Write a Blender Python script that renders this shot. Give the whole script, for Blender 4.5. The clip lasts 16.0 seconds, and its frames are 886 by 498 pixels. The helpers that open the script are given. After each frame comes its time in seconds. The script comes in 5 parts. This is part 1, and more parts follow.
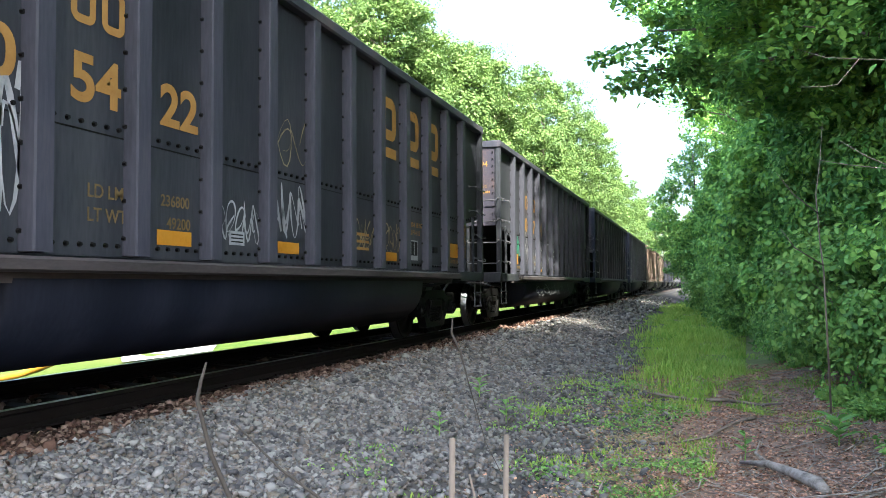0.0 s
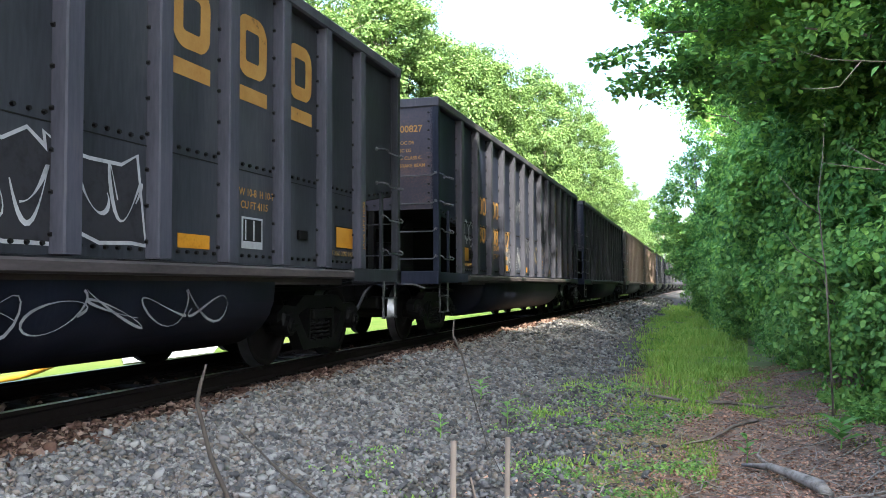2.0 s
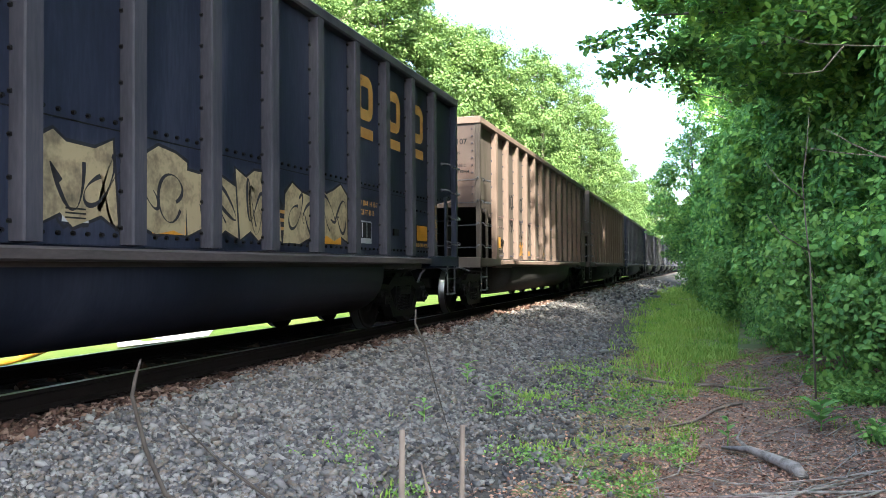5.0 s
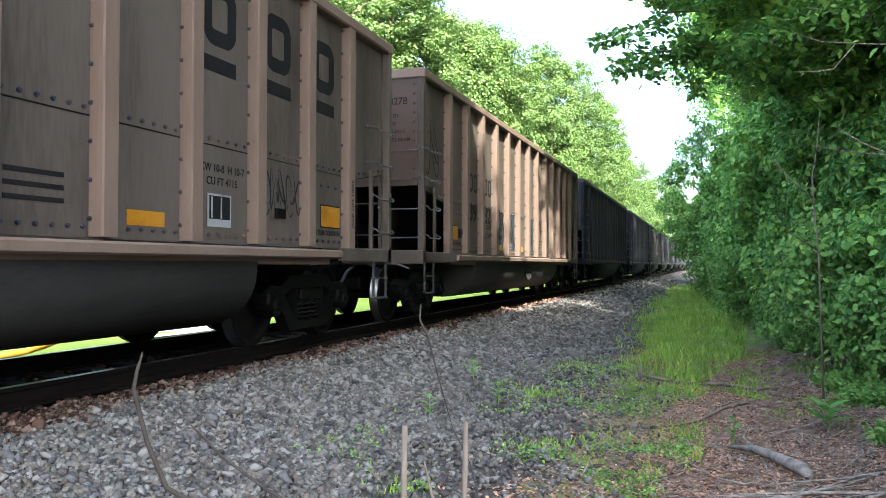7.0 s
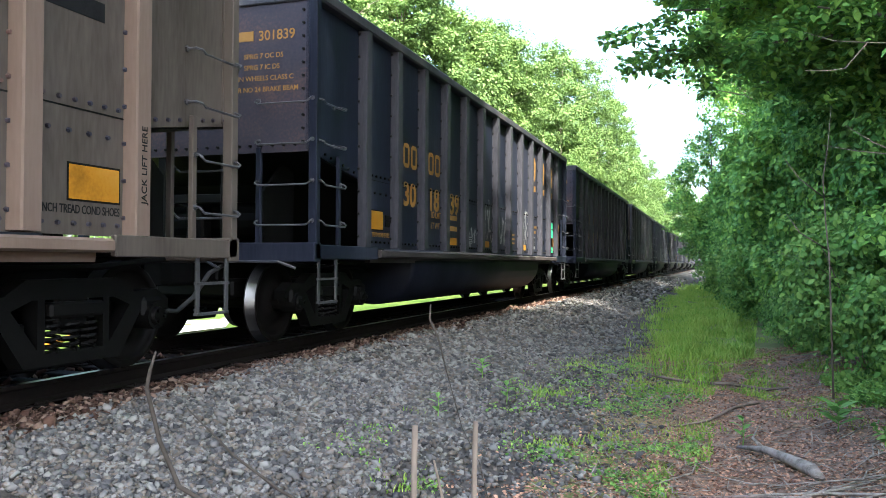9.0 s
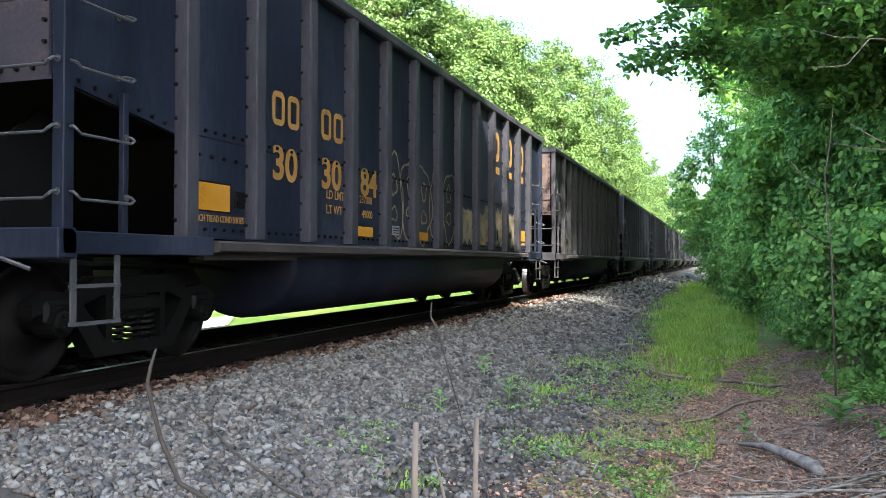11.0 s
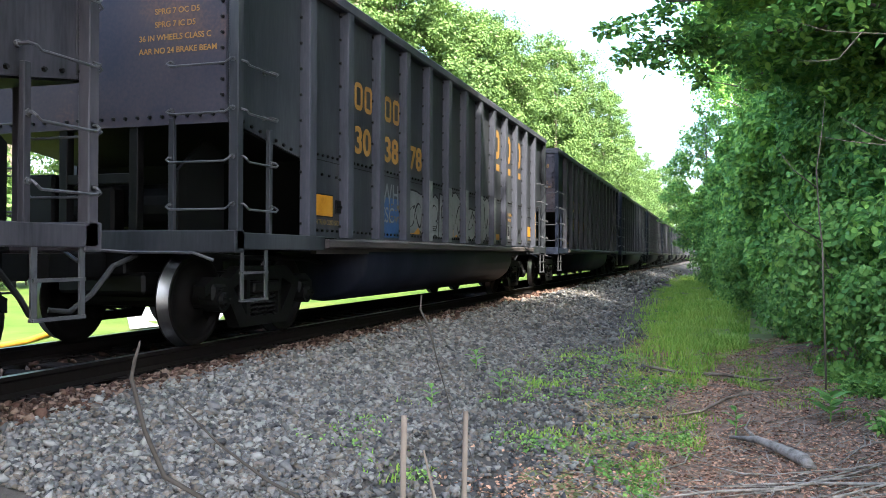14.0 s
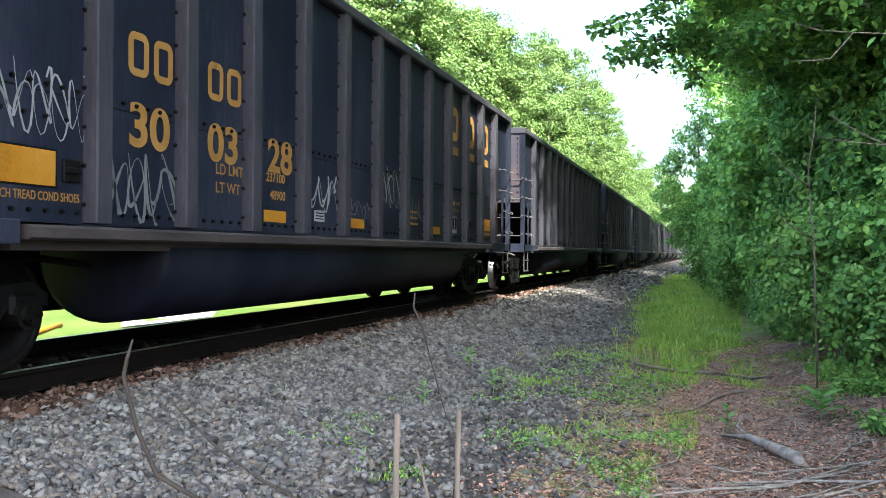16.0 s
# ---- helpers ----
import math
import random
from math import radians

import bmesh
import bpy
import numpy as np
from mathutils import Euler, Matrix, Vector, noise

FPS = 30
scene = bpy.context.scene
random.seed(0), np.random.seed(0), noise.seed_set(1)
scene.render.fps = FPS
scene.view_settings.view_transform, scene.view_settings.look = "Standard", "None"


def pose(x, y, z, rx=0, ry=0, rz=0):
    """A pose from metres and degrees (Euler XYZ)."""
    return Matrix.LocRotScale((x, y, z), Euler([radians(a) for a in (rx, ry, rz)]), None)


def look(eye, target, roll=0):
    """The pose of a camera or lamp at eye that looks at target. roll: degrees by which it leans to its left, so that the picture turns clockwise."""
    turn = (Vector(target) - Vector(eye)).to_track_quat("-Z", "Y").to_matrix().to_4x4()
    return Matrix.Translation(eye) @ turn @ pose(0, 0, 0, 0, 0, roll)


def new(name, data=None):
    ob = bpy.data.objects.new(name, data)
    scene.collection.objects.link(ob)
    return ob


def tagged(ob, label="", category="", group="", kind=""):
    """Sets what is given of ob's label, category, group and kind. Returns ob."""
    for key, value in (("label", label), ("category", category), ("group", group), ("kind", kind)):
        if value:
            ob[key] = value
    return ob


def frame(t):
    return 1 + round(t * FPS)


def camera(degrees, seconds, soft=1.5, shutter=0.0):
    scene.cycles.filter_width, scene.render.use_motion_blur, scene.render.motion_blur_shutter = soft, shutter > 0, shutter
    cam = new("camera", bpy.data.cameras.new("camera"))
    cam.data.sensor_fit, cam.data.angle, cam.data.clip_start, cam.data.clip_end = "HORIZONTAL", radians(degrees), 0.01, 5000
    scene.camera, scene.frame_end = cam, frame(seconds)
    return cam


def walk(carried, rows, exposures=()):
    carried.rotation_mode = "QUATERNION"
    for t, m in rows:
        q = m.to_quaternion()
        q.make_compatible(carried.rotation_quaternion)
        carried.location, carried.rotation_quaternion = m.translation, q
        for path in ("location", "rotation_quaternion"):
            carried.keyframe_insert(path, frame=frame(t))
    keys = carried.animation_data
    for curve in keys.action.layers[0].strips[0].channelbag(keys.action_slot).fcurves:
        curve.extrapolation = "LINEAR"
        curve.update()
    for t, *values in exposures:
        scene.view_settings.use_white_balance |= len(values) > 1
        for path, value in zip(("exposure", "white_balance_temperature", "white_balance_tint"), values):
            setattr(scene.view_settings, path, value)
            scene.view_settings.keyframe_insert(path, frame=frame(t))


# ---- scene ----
# ---- camera: held by hand, nearly still ----
cam = camera(56.5, 16.0, soft=0.75)


def aim(x, y, z, yaw, pitch, lean):
    """Pose of the camera: yaw to the left of +Y, pitch up, lean, in degrees."""
    a, p = radians(yaw), radians(pitch)
    eye = Vector((x, y, z))
    way = Vector((-math.sin(a) * math.cos(p), math.cos(a) * math.cos(p), math.sin(p)))
    return look(eye, eye + way, lean)


PATH = [
    (0, -0.012, -0.002, 0.897, 17.26, 2.45, -0.33),
    (0.5, -0.020, 0.013, 0.895, 17.32, 2.49, -0.34),
    (1, -0.023, 0.020, 0.893, 17.36, 2.52, -0.26),
    (1.5, -0.014, 0.014, 0.897, 17.29, 2.60, -0.30),
    (2, -0.015, 0.008, 0.898, 17.36, 2.57, -0.26),
    (2.5, -0.007, -0.003, 0.899, 17.33, 2.24, -0.34),
    (3, 0.038, 0.021, 0.892, 17.27, 1.97, -0.45),
    (3.5, 0.070, 0.013, 0.907, 17.20, 1.74, -0.48),
    (4, 0.101, 0.021, 0.923, 17.20, 1.51, -0.51),
    (6.5, 0.144, 0.017, 0.926, 17.67, 1.17, -0.00),
    (7, 0.143, 0.030, 0.924, 17.87, 1.07, 0.11),
    (7.5, 0.134, 0.023, 0.928, 18.02, 1.00, 0.34),
    (8, 0.142, 0.022, 0.926, 18.18, 1.05, 0.35),
    (8.5, 0.145, 0.020, 0.927, 18.29, 1.02, 0.27),
    (9, 0.138, 0.024, 0.930, 18.45, 0.94, 0.30),
    (11.5, 0.143, 0.027, 0.925, 18.60, 0.69, 0.17),
    (12, 0.141, 0.034, 0.921, 18.48, 0.57, 0.14),
    (12.5, 0.141, 0.042, 0.919, 18.47, 0.49, 0.08),
    (13, 0.146, 0.042, 0.924, 18.57, 0.40, 0.12),
    (13.5, 0.145, 0.042, 0.924, 18.31, 0.39, 0.15),
    (14, 0.151, 0.041, 0.923, 18.12, 0.37, 0.24),
    (14.5, 0.150, 0.039, 0.924, 18.00, 0.37, 0.17),
    (15, 0.149, 0.046, 0.922, 17.88, 0.30, 0.20),
    (15.5, 0.145, 0.042, 0.924, 17.76, 0.27, 0.24),
    (16, 0.149, 0.042, 0.925, 17.63, 0.22, 0.36),
]
walk(cam, [(r[0], aim(*r[1:])) for r in PATH])

# ---- light: a high sun behind the camera, over the trees ----
SUN_DIR = Vector((0.50, -0.66, 1.05)).normalized()
world = bpy.data.worlds.new("sky")
scene.world = world
world.use_nodes = True
wn = world.node_tree
sky = wn.nodes.new("ShaderNodeTexSky")
sky.sky_type, sky.sun_disc = "NISHITA", False
sky.sun_elevation = math.asin(SUN_DIR.z)
sky.sun_rotation = math.atan2(SUN_DIR.x, SUN_DIR.y)
sky.air_density, sky.dust_density, sky.ozone_density = 1.0, 4.0, 1.0
wn.links.new(sky.outputs[0], wn.nodes["Background"].inputs[0])
wn.nodes["Background"].inputs[1].default_value = 0.15
sun = new("sun", bpy.data.lights.new("sun", "SUN"))
sun.data.energy, sun.data.angle, sun.data.color = 4.6, radians(0.6), (1.0, 0.90, 0.75)
sun.matrix_world = look(SUN_DIR * 50, (0, 0, 0))
scene.view_settings.exposure = 3.05
scene.view_settings.use_white_balance = True
scene.view_settings.white_balance_temperature, scene.view_settings.white_balance_tint = 5950, 6

# ---- materials ----
def material(name, stops, scale=3.0, rough=0.7, metal=0.0, bump=0.2, fine=60.0, stretch=(1, 1, 1), vary=0.0, spec=0.12,
             islands=False, through_light=0.0, stain=0.0):
    """Noise-driven surface: a colour ramp over two scales of noise, with grain, bump, and optional variation by piece."""
    m = bpy.data.materials.new(name)
    m.use_nodes = True
    nt = m.node_tree
    b = nt.nodes["Principled BSDF"]
    tc = nt.nodes.new("ShaderNodeTexCoord")
    mp = nt.nodes.new("ShaderNodeMapping")
    mp.inputs["Scale"].default_value = stretch
    nt.links.new(tc.outputs["Object"], mp.inputs["Vector"])
    n1, n2 = nt.nodes.new("ShaderNodeTexNoise"), nt.nodes.new("ShaderNodeTexNoise")
    for n, s, d in ((n1, scale, 5), (n2, fine, 3)):
        n.inputs["Scale"].default_value, n.inputs["Detail"].default_value = s, d
        nt.links.new(mp.outputs[0], n.inputs["Vector"])
    mix = nt.nodes.new("ShaderNodeMath")
    mix.operation = "MULTIPLY_ADD"
    nt.links.new(n2.outputs["Fac"], mix.inputs[0])
    mix.inputs[1].default_value = 0.35
    nt.links.new(n1.outputs["Fac"], mix.inputs[2])
    fac = mix
    if stain:
        n3 = nt.nodes.new("ShaderNodeTexNoise")
        n3.inputs["Scale"].default_value, n3.inputs["Detail"].default_value = scale * 0.28, 6
        nt.links.new(tc.outputs["Object"], n3.inputs["Vector"])
        st = nt.nodes.new("ShaderNodeMath")
        st.operation = "MULTIPLY_ADD"
        nt.links.new(n3.outputs["Fac"], st.inputs[0])
        st.inputs[1].default_value = stain
        nt.links.new(mix.outputs[0], st.inputs[2])
        so = nt.nodes.new("ShaderNodeMath")
        so.operation = "SUBTRACT"
        nt.links.new(st.outputs[0], so.inputs[0])
        so.inputs[1].default_value = stain / 2 + 0.12
        fac = so
    if vary:
        src = nt.nodes.new("ShaderNodeNewGeometry") if islands else nt.nodes.new("ShaderNodeObjectInfo")
        out = src.outputs["Random Per Island"] if islands else src.outputs["Random"]
        add = nt.nodes.new("ShaderNodeMath")
        add.operation = "MULTIPLY_ADD"
        nt.links.new(out, add.inputs[0])
        add.inputs[1].default_value = vary
        nt.links.new(fac.outputs[0], add.inputs[2])
        sub = nt.nodes.new("ShaderNodeMath")
        sub.operation = "SUBTRACT"
        nt.links.new(add.outputs[0], sub.inputs[0])
        sub.inputs[1].default_value = vary / 2
        fac = sub
    ramp = nt.nodes.new("ShaderNodeValToRGB")
    cr = ramp.color_ramp
    while len(cr.elements) < len(stops):
        cr.elements.new(0.5)
    for e, (p, c) in zip(cr.elements, stops):
        e.position, e.color = p, (*c, 1)
    nt.links.new(fac.outputs[0], ramp.inputs[0])
    nt.links.new(ramp.outputs[0], b.inputs["Base Color"])
    b.inputs["Roughness"].default_value, b.inputs["Metallic"].default_value = rough, metal
    b.inputs["Specular IOR Level"].default_value = spec
    if bump:
        bp = nt.nodes.new("ShaderNodeBump")
        bp.inputs["Strength"].default_value, bp.inputs["Distance"].default_value = bump, 0.01
        nt.links.new(mix.outputs[0], bp.inputs["Height"])
        nt.links.new(bp.outputs[0], b.inputs["Normal"])
    if through_light:
        tr = nt.nodes.new("ShaderNodeBsdfTranslucent")
        nt.links.new(ramp.outputs[0], tr.inputs["Color"])
        ms = nt.nodes.new("ShaderNodeMixShader")
        ms.inputs[0].default_value = through_light
        nt.links.new(b.outputs[0], ms.inputs[1])
        nt.links.new(tr.outputs[0], ms.inputs[2])
        nt.links.new(ms.outputs[0], nt.nodes["Material Output"].inputs["Surface"])
    return m


def grey(v, warm=0.0):
    return (v * (1 + warm), v, v * (1 - warm))


STREAK = (1, 1, 0.16)
M_DARK = material("dark grey weathered paint", [(0.3, (0.0095, 0.0105, 0.0130)), (0.6, (0.0215, 0.0232, 0.0272)), (0.9, (0.0400, 0.0418, 0.0455))],
                  1.6, 0.5, 0.0, 0.12, 30, STREAK, spec=0.10, stain=0.7)
M_DARK_RIB = material("worn grey rib paint", [(0.3, (0.0203, 0.0215, 0.0279)), (0.6, (0.0381, 0.0386, 0.0490)), (0.95, (0.0719, 0.0601, 0.0604))],
                      2.2, 0.5, 0.0, 0.12, 40, STREAK, spec=0.10, stain=0.7)
M_TAN = material("beige weathered paint", [(0.3, (0.0348, 0.0284, 0.0228)), (0.55, (0.0640, 0.0535, 0.0446)), (0.9, (0.0810, 0.0691, 0.0581))],
                 1.6, 0.6, 0.0, 0.12, 30, STREAK, spec=0.10, stain=0.7)
M_TAN_RIB = material("pinkish beige rib paint", [(0.25, (0.0945, 0.0664, 0.0513)), (0.6, (0.1260, 0.0917, 0.0724)), (0.95, (0.1444, 0.1059, 0.0840))],
                     2.2, 0.6, 0.0, 0.12, 40, STREAK, spec=0.10, stain=0.7)
M_RUSTY = material("dark end paint with rust", [(0.35, (0.0194, 0.0211, 0.0337)), (0.6, (0.0355, 0.0316, 0.0389)), (0.85, (0.0969, 0.0561, 0.0449))],
                   0.9, 0.55, 0.0, 0.15, 30, spec=0.10, stain=0.7)
M_TAN_END = material("beige end paint with rust", [(0.35, (0.0475, 0.0391, 0.0321)), (0.6, (0.0602, 0.0437, 0.0368)), (0.85, (0.0552, 0.0229, 0.0138))],
                     0.9, 0.6, 0.0, 0.15, 30, spec=0.10, stain=0.7)
M_BLACK = material("black sooty paint", [(0.3, (0.0041, 0.0053, 0.0101)), (0.6, (0.0104, 0.0130, 0.0226)), (0.9, (0.0256, 0.0284, 0.0430))], 1.6, 0.5, 0.0, 0.12, 30, STREAK, spec=0.10, stain=0.7)
# belly paint: the black at half value, underside shade put into the colour
M_TUB = material("black tub paint darkened for shade", [(0.3, (0.0021, 0.0027, 0.0050)), (0.6, (0.0052, 0.0065, 0.0113)), (0.9, (0.0128, 0.0142, 0.0215))], 1.6, 0.5, 0.0, 0.12, 30, STREAK, spec=0.10, stain=0.7)
M_BLACK_RIB = material("black worn rib paint", [(0.3, (0.0152, 0.0157, 0.0207)), (0.6, (0.0335, 0.0328, 0.0400)), (0.95, (0.0762, 0.0656, 0.0651))], 2.2, 0.5, 0.0, 0.12, 40, STREAK, spec=0.10, stain=0.7)
M_GREY = material("brownish grey weathered paint", [(0.3, (0.0141, 0.0137, 0.0163)), (0.6, (0.0389, 0.0369, 0.0431)), (0.9, (0.0707, 0.0618, 0.0651))], 1.6, 0.5, 0.0, 0.12, 30, STREAK, spec=0.10, stain=0.7)
M_GREY_RIB = material("brownish grey rib paint", [(0.3, (0.0207, 0.0202, 0.0220)), (0.6, (0.0432, 0.0420, 0.0441)), (0.95, (0.0734, 0.0655, 0.0604))], 2.2, 0.5, 0.0, 0.12, 40, STREAK, spec=0.10, stain=0.7)
M_GREY_END = material("grey end paint with broad rust", [(0.3, (0.0312, 0.0312, 0.0374)), (0.5, (0.0624, 0.0520, 0.0499)), (0.8, (0.1144, 0.0707, 0.0572))], 0.7, 0.55, 0.0, 0.15, 30, spec=0.10, stain=0.7)
# beige belly paint, darker than the sides to hold the underside's shade
M_TAN_TUB = material("beige tub paint darkened for shade", [(0.3, (0.0112, 0.0112, 0.0105)), (0.6, (0.0285, 0.0274, 0.0248)), (0.9, (0.0450, 0.0420, 0.0375))], 1.6, 0.6, 0.0, 0.12, 30, (1, 0.3, 1), spec=0.10, stain=0.7)
M_SILL = material("dusty pinkish grey sill paint", [(0.3, (0.0189, 0.0167, 0.0173)), (0.6, (0.0405, 0.0346, 0.0341)), (0.9, (0.0648, 0.0540, 0.0513))], 2.5, 0.6, 0.0, 0.12, 40, (1, 0.3, 1), spec=0.10, stain=0.7)
# iron far below its own tone: the under-car shade is in the colour
M_IRON = material("black iron darkened for shade", [(0.3, (0.0008, 0.0008, 0.0010)), (0.7, (0.0025, 0.0024, 0.0022))], 6, 0.6, 0.0, 0.3, 80)
M_GRAB = material("worn steel bar", [(0.3, (0.0268, 0.0286, 0.0344)), (0.7, (0.0650, 0.0650, 0.0689))], 8, 0.45, 0.3, 0.1, 80)
# wheel brown lowered the same way, to carry the shade below the car
M_WHEEL = material("brown wheel plate darkened for shade", [(0.3, (0.0020, 0.0018, 0.0017)), (0.7, (0.0053, 0.0045, 0.0040))], 6, 0.6, 0.3, 0.2, 60)
M_TREAD = material("polished steel tread", [(0.3, (0.1102, 0.1134, 0.1197)), (0.7, (0.1732, 0.1764, 0.1827))], 8, 0.33, 1.0, 0.05, 60)
# rust and timber tones cut down: the train's shadow is painted into them
M_RAIL = material("rusty rail side darkened for shade", [(0.3, (0.0014, 0.0009, 0.0006)), (0.7, (0.0036, 0.0022, 0.0015))], 6, 0.8, 0.0, 0.3, 60)
M_TIE = material("old creosoted timber darkened for shade", [(0.3, (0.0025, 0.0019, 0.0015)), (0.7, (0.0095, 0.0069, 0.0056))], 3, 0.9, 0.0, 0.5, 50, (4, 0.4, 1), vary=0.4)
M_YELLOW = material("faded yellow paint", [(0.3, (0.1560, 0.0661, 0.0065)), (0.6, (0.2845, 0.1283, 0.0097)), (0.9, (0.3121, 0.1555, 0.0227))], 3, 0.55, 0, 0.05, 40)
M_LETTER = material("worn ochre lettering", [(0.38, (0.0456, 0.0306, 0.0173)), (0.52, (0.1915, 0.1020, 0.0259)), (0.9, (0.2280, 0.1306, 0.0389))], 5, 0.6, 0, 0.0, 45)
M_FADED = material("faded ochre stencil", [(0.38, (0.025, 0.022, 0.018)), (0.6, (0.085, 0.06, 0.025)), (0.9, (0.12, 0.085, 0.035))], 5, 0.6, 0, 0.0, 45)
M_BLACK_LETTER = material("worn black lettering", [(0.3, (0.0030, 0.0030, 0.0032)), (0.7, (0.0080, 0.0080, 0.0085))], 5, 0.8, 0, 0.0, 45)
M_CHALK = material("white sprayed paint", [(0.35, (0.0720, 0.0765, 0.0810)), (0.6, (0.1890, 0.1935, 0.1980)), (0.9, (0.2475, 0.2520, 0.2520))], 5, 0.7, 0, 0.0, 30)
M_SPRAY = {
    "white": M_CHALK,
    "tan": material("cream sprayed paint", [(0.35, (0.05, 0.042, 0.028)), (0.55, (0.11, 0.09, 0.055)), (0.75, (0.19, 0.155, 0.09))], 5, 0.7, 0, 0, 30),
    "silver": material("silver sprayed paint", [(0.35, (0.060, 0.063, 0.065)), (0.7, (0.115, 0.118, 0.12))], 5, 0.5, 0, 0, 30),
    "black": material("black sprayed paint", [(0.35, (0.005, 0.005, 0.006)), (0.7, (0.014, 0.014, 0.016))], 5, 0.8, 0, 0, 30),
    "teal": material("teal sprayed paint", [(0.35, (0.006, 0.015, 0.022)), (0.7, (0.014, 0.029, 0.039))], 5, 0.6, 0, 0, 30),
    "green": material("green sprayed paint", [(0.35, (0.02, 0.20, 0.10)), (0.7, (0.04, 0.33, 0.17))], 5, 0.6, 0, 0, 30),
    "blue": material("blue sprayed paint", [(0.35, (0.012, 0.030, 0.075)), (0.7, (0.022, 0.055, 0.125))], 5, 0.6, 0, 0, 30),
}
M_STONE = material("grey crushed stone", [(0.10, (0.0330, 0.0325, 0.0345)), (0.36, (0.0640, 0.0630, 0.0650)), (0.46, (0.0860, 0.0690, 0.0540)), (0.54, (0.0800, 0.0790, 0.0800)), (0.74, (0.1120, 0.1090, 0.1070)), (0.86, (0.1150, 0.0950, 0.0760)), (1.0, (0.1700, 0.1650, 0.1580))],
                   5, 0.85, 0, 0.12, 70, vary=0.95, islands=True)
M_STONE_RUST = material("rust-stained crushed stone", [(0.12, (0.0150, 0.0078, 0.0058)), (0.45, (0.0393, 0.0206, 0.0146)), (0.75, (0.0748, 0.0437, 0.0323)), (1.0, (0.1403, 0.0990, 0.0770))],
                        5, 0.9, 0, 0.12, 70, vary=0.95, islands=True)
M_MUD = material("rusty dark dirt", [(0.3, (0.0104, 0.0061, 0.0047)), (0.7, (0.0357, 0.0202, 0.0145))], 8, 0.95, 0, 0.8, 90)
M_GRIT = material("grit between stones", [(0.3, (0.0182, 0.0163, 0.0148)), (0.7, (0.0578, 0.0524, 0.0479))], 14, 0.95, 0, 0.7, 120)
M_LEAF = material("fresh green leaf", [(0.25, (0.0614, 0.1440, 0.0343)), (0.55, (0.1287, 0.2640, 0.0614)), (0.85, (0.2376, 0.3888, 0.0892))],
                  0.5, 0.55, 0, 0, 30, vary=0.6, islands=True, through_light=0.35, spec=0.2)
M_LEAF_DEEP = material("deep green leaf", [(0.25, (0.0858, 0.2020, 0.0536)), (0.55, (0.1812, 0.3493, 0.0830)), (0.85, (0.3454, 0.5434, 0.1108))],
                       0.5, 0.5, 0, 0, 30, vary=0.6, islands=True, through_light=0.3, spec=0.10, stain=0.7)
M_LEAF_FAR = material("sunlit yellow-green leaf", [(0.25, (0.0427, 0.0885, 0.0225)), (0.55, (0.0772, 0.1388, 0.0319)), (0.85, (0.1148, 0.1801, 0.0432))],
                      0.25, 0.6, 0, 0, 30, vary=0.5, islands=True, through_light=0.35, spec=0.3)
M_GRASS = material("grass blade", [(0.25, (0.1050, 0.2106, 0.0299)), (0.55, (0.1790, 0.3182, 0.0468)), (0.85, (0.2964, 0.3931, 0.0795))],
                   1.0, 0.6, 0, 0, 30, vary=0.5, islands=True, through_light=0.3)
M_BARK = material("grey brown bark", [(0.3, (0.045, 0.035, 0.027)), (0.7, (0.16, 0.13, 0.105))], 4, 0.9, 0, 0.8, 40, (1, 1, 0.2))
M_TWIG = material("dark grey twig bark", [(0.3, (0.0150, 0.0125, 0.0105)), (0.7, (0.0450, 0.0385, 0.0330))], 9, 0.9, 0, 0.4, 60)
M_DEADWOOD = material("weathered dead wood", [(0.3, (0.0562, 0.0459, 0.0394)), (0.5, (0.1406, 0.1200, 0.1031)), (0.75, (0.2531, 0.2250, 0.1969))], 14, 0.95, 0, 1.0, 70)
M_LITTER = material("dry leaf litter", [(0.2, (0.0725, 0.0387, 0.0260)), (0.5, (0.1930, 0.1054, 0.0720)), (0.9, (0.3978, 0.2372, 0.1604))],
                    6, 0.95, 0, 0.3, 80, vary=0.7, islands=True)
M_ROAD = material("pale concrete road", [(0.3, (0.1575, 0.1575, 0.1628)), (0.7, (0.2310, 0.2310, 0.2310))], 2, 0.9, 0, 0.2, 60)
M_RUBBER = material("black rubber hose", [(0.3, (0.012, 0.012, 0.012)), (0.7, (0.03, 0.03, 0.03))], 6, 0.7, 0, 0.1, 60)

# ---- building tools ----
def mesh_of(name, verts, faces, mat, smooth=False):
    me = bpy.data.meshes.new(name)
    me.from_pydata([tuple(v) for v in verts], [], faces)
    me.materials.append(mat)
    if smooth:
        me.polygons.foreach_set("use_smooth", [True] * len(me.polygons))
    me.update()
    return me


def bm_mesh(name, bm, mat, smooth=False):
    me = bpy.data.meshes.new(name)
    bmesh.ops.recalc_face_normals(bm, faces=bm.faces)
    bm.to_mesh(me)
    bm.free()
    for m in (mat if isinstance(mat, (list, tuple)) else [mat]):
        me.materials.append(m)
    if smooth:
        me.polygons.foreach_set("use_smooth", [True] * len(me.polygons))
    return me


def part(name, bm, mat, parent, label="", smooth=False):
    """Links a bmesh (or a ready mesh) as one mesh object under a thing or a part."""
    me = bm if isinstance(bm, bpy.types.Mesh) else bm_mesh(name, bm, mat, smooth)
    ob = new(name, me)
    ob.parent = parent
    if label:
        tagged(ob, label)
    return ob


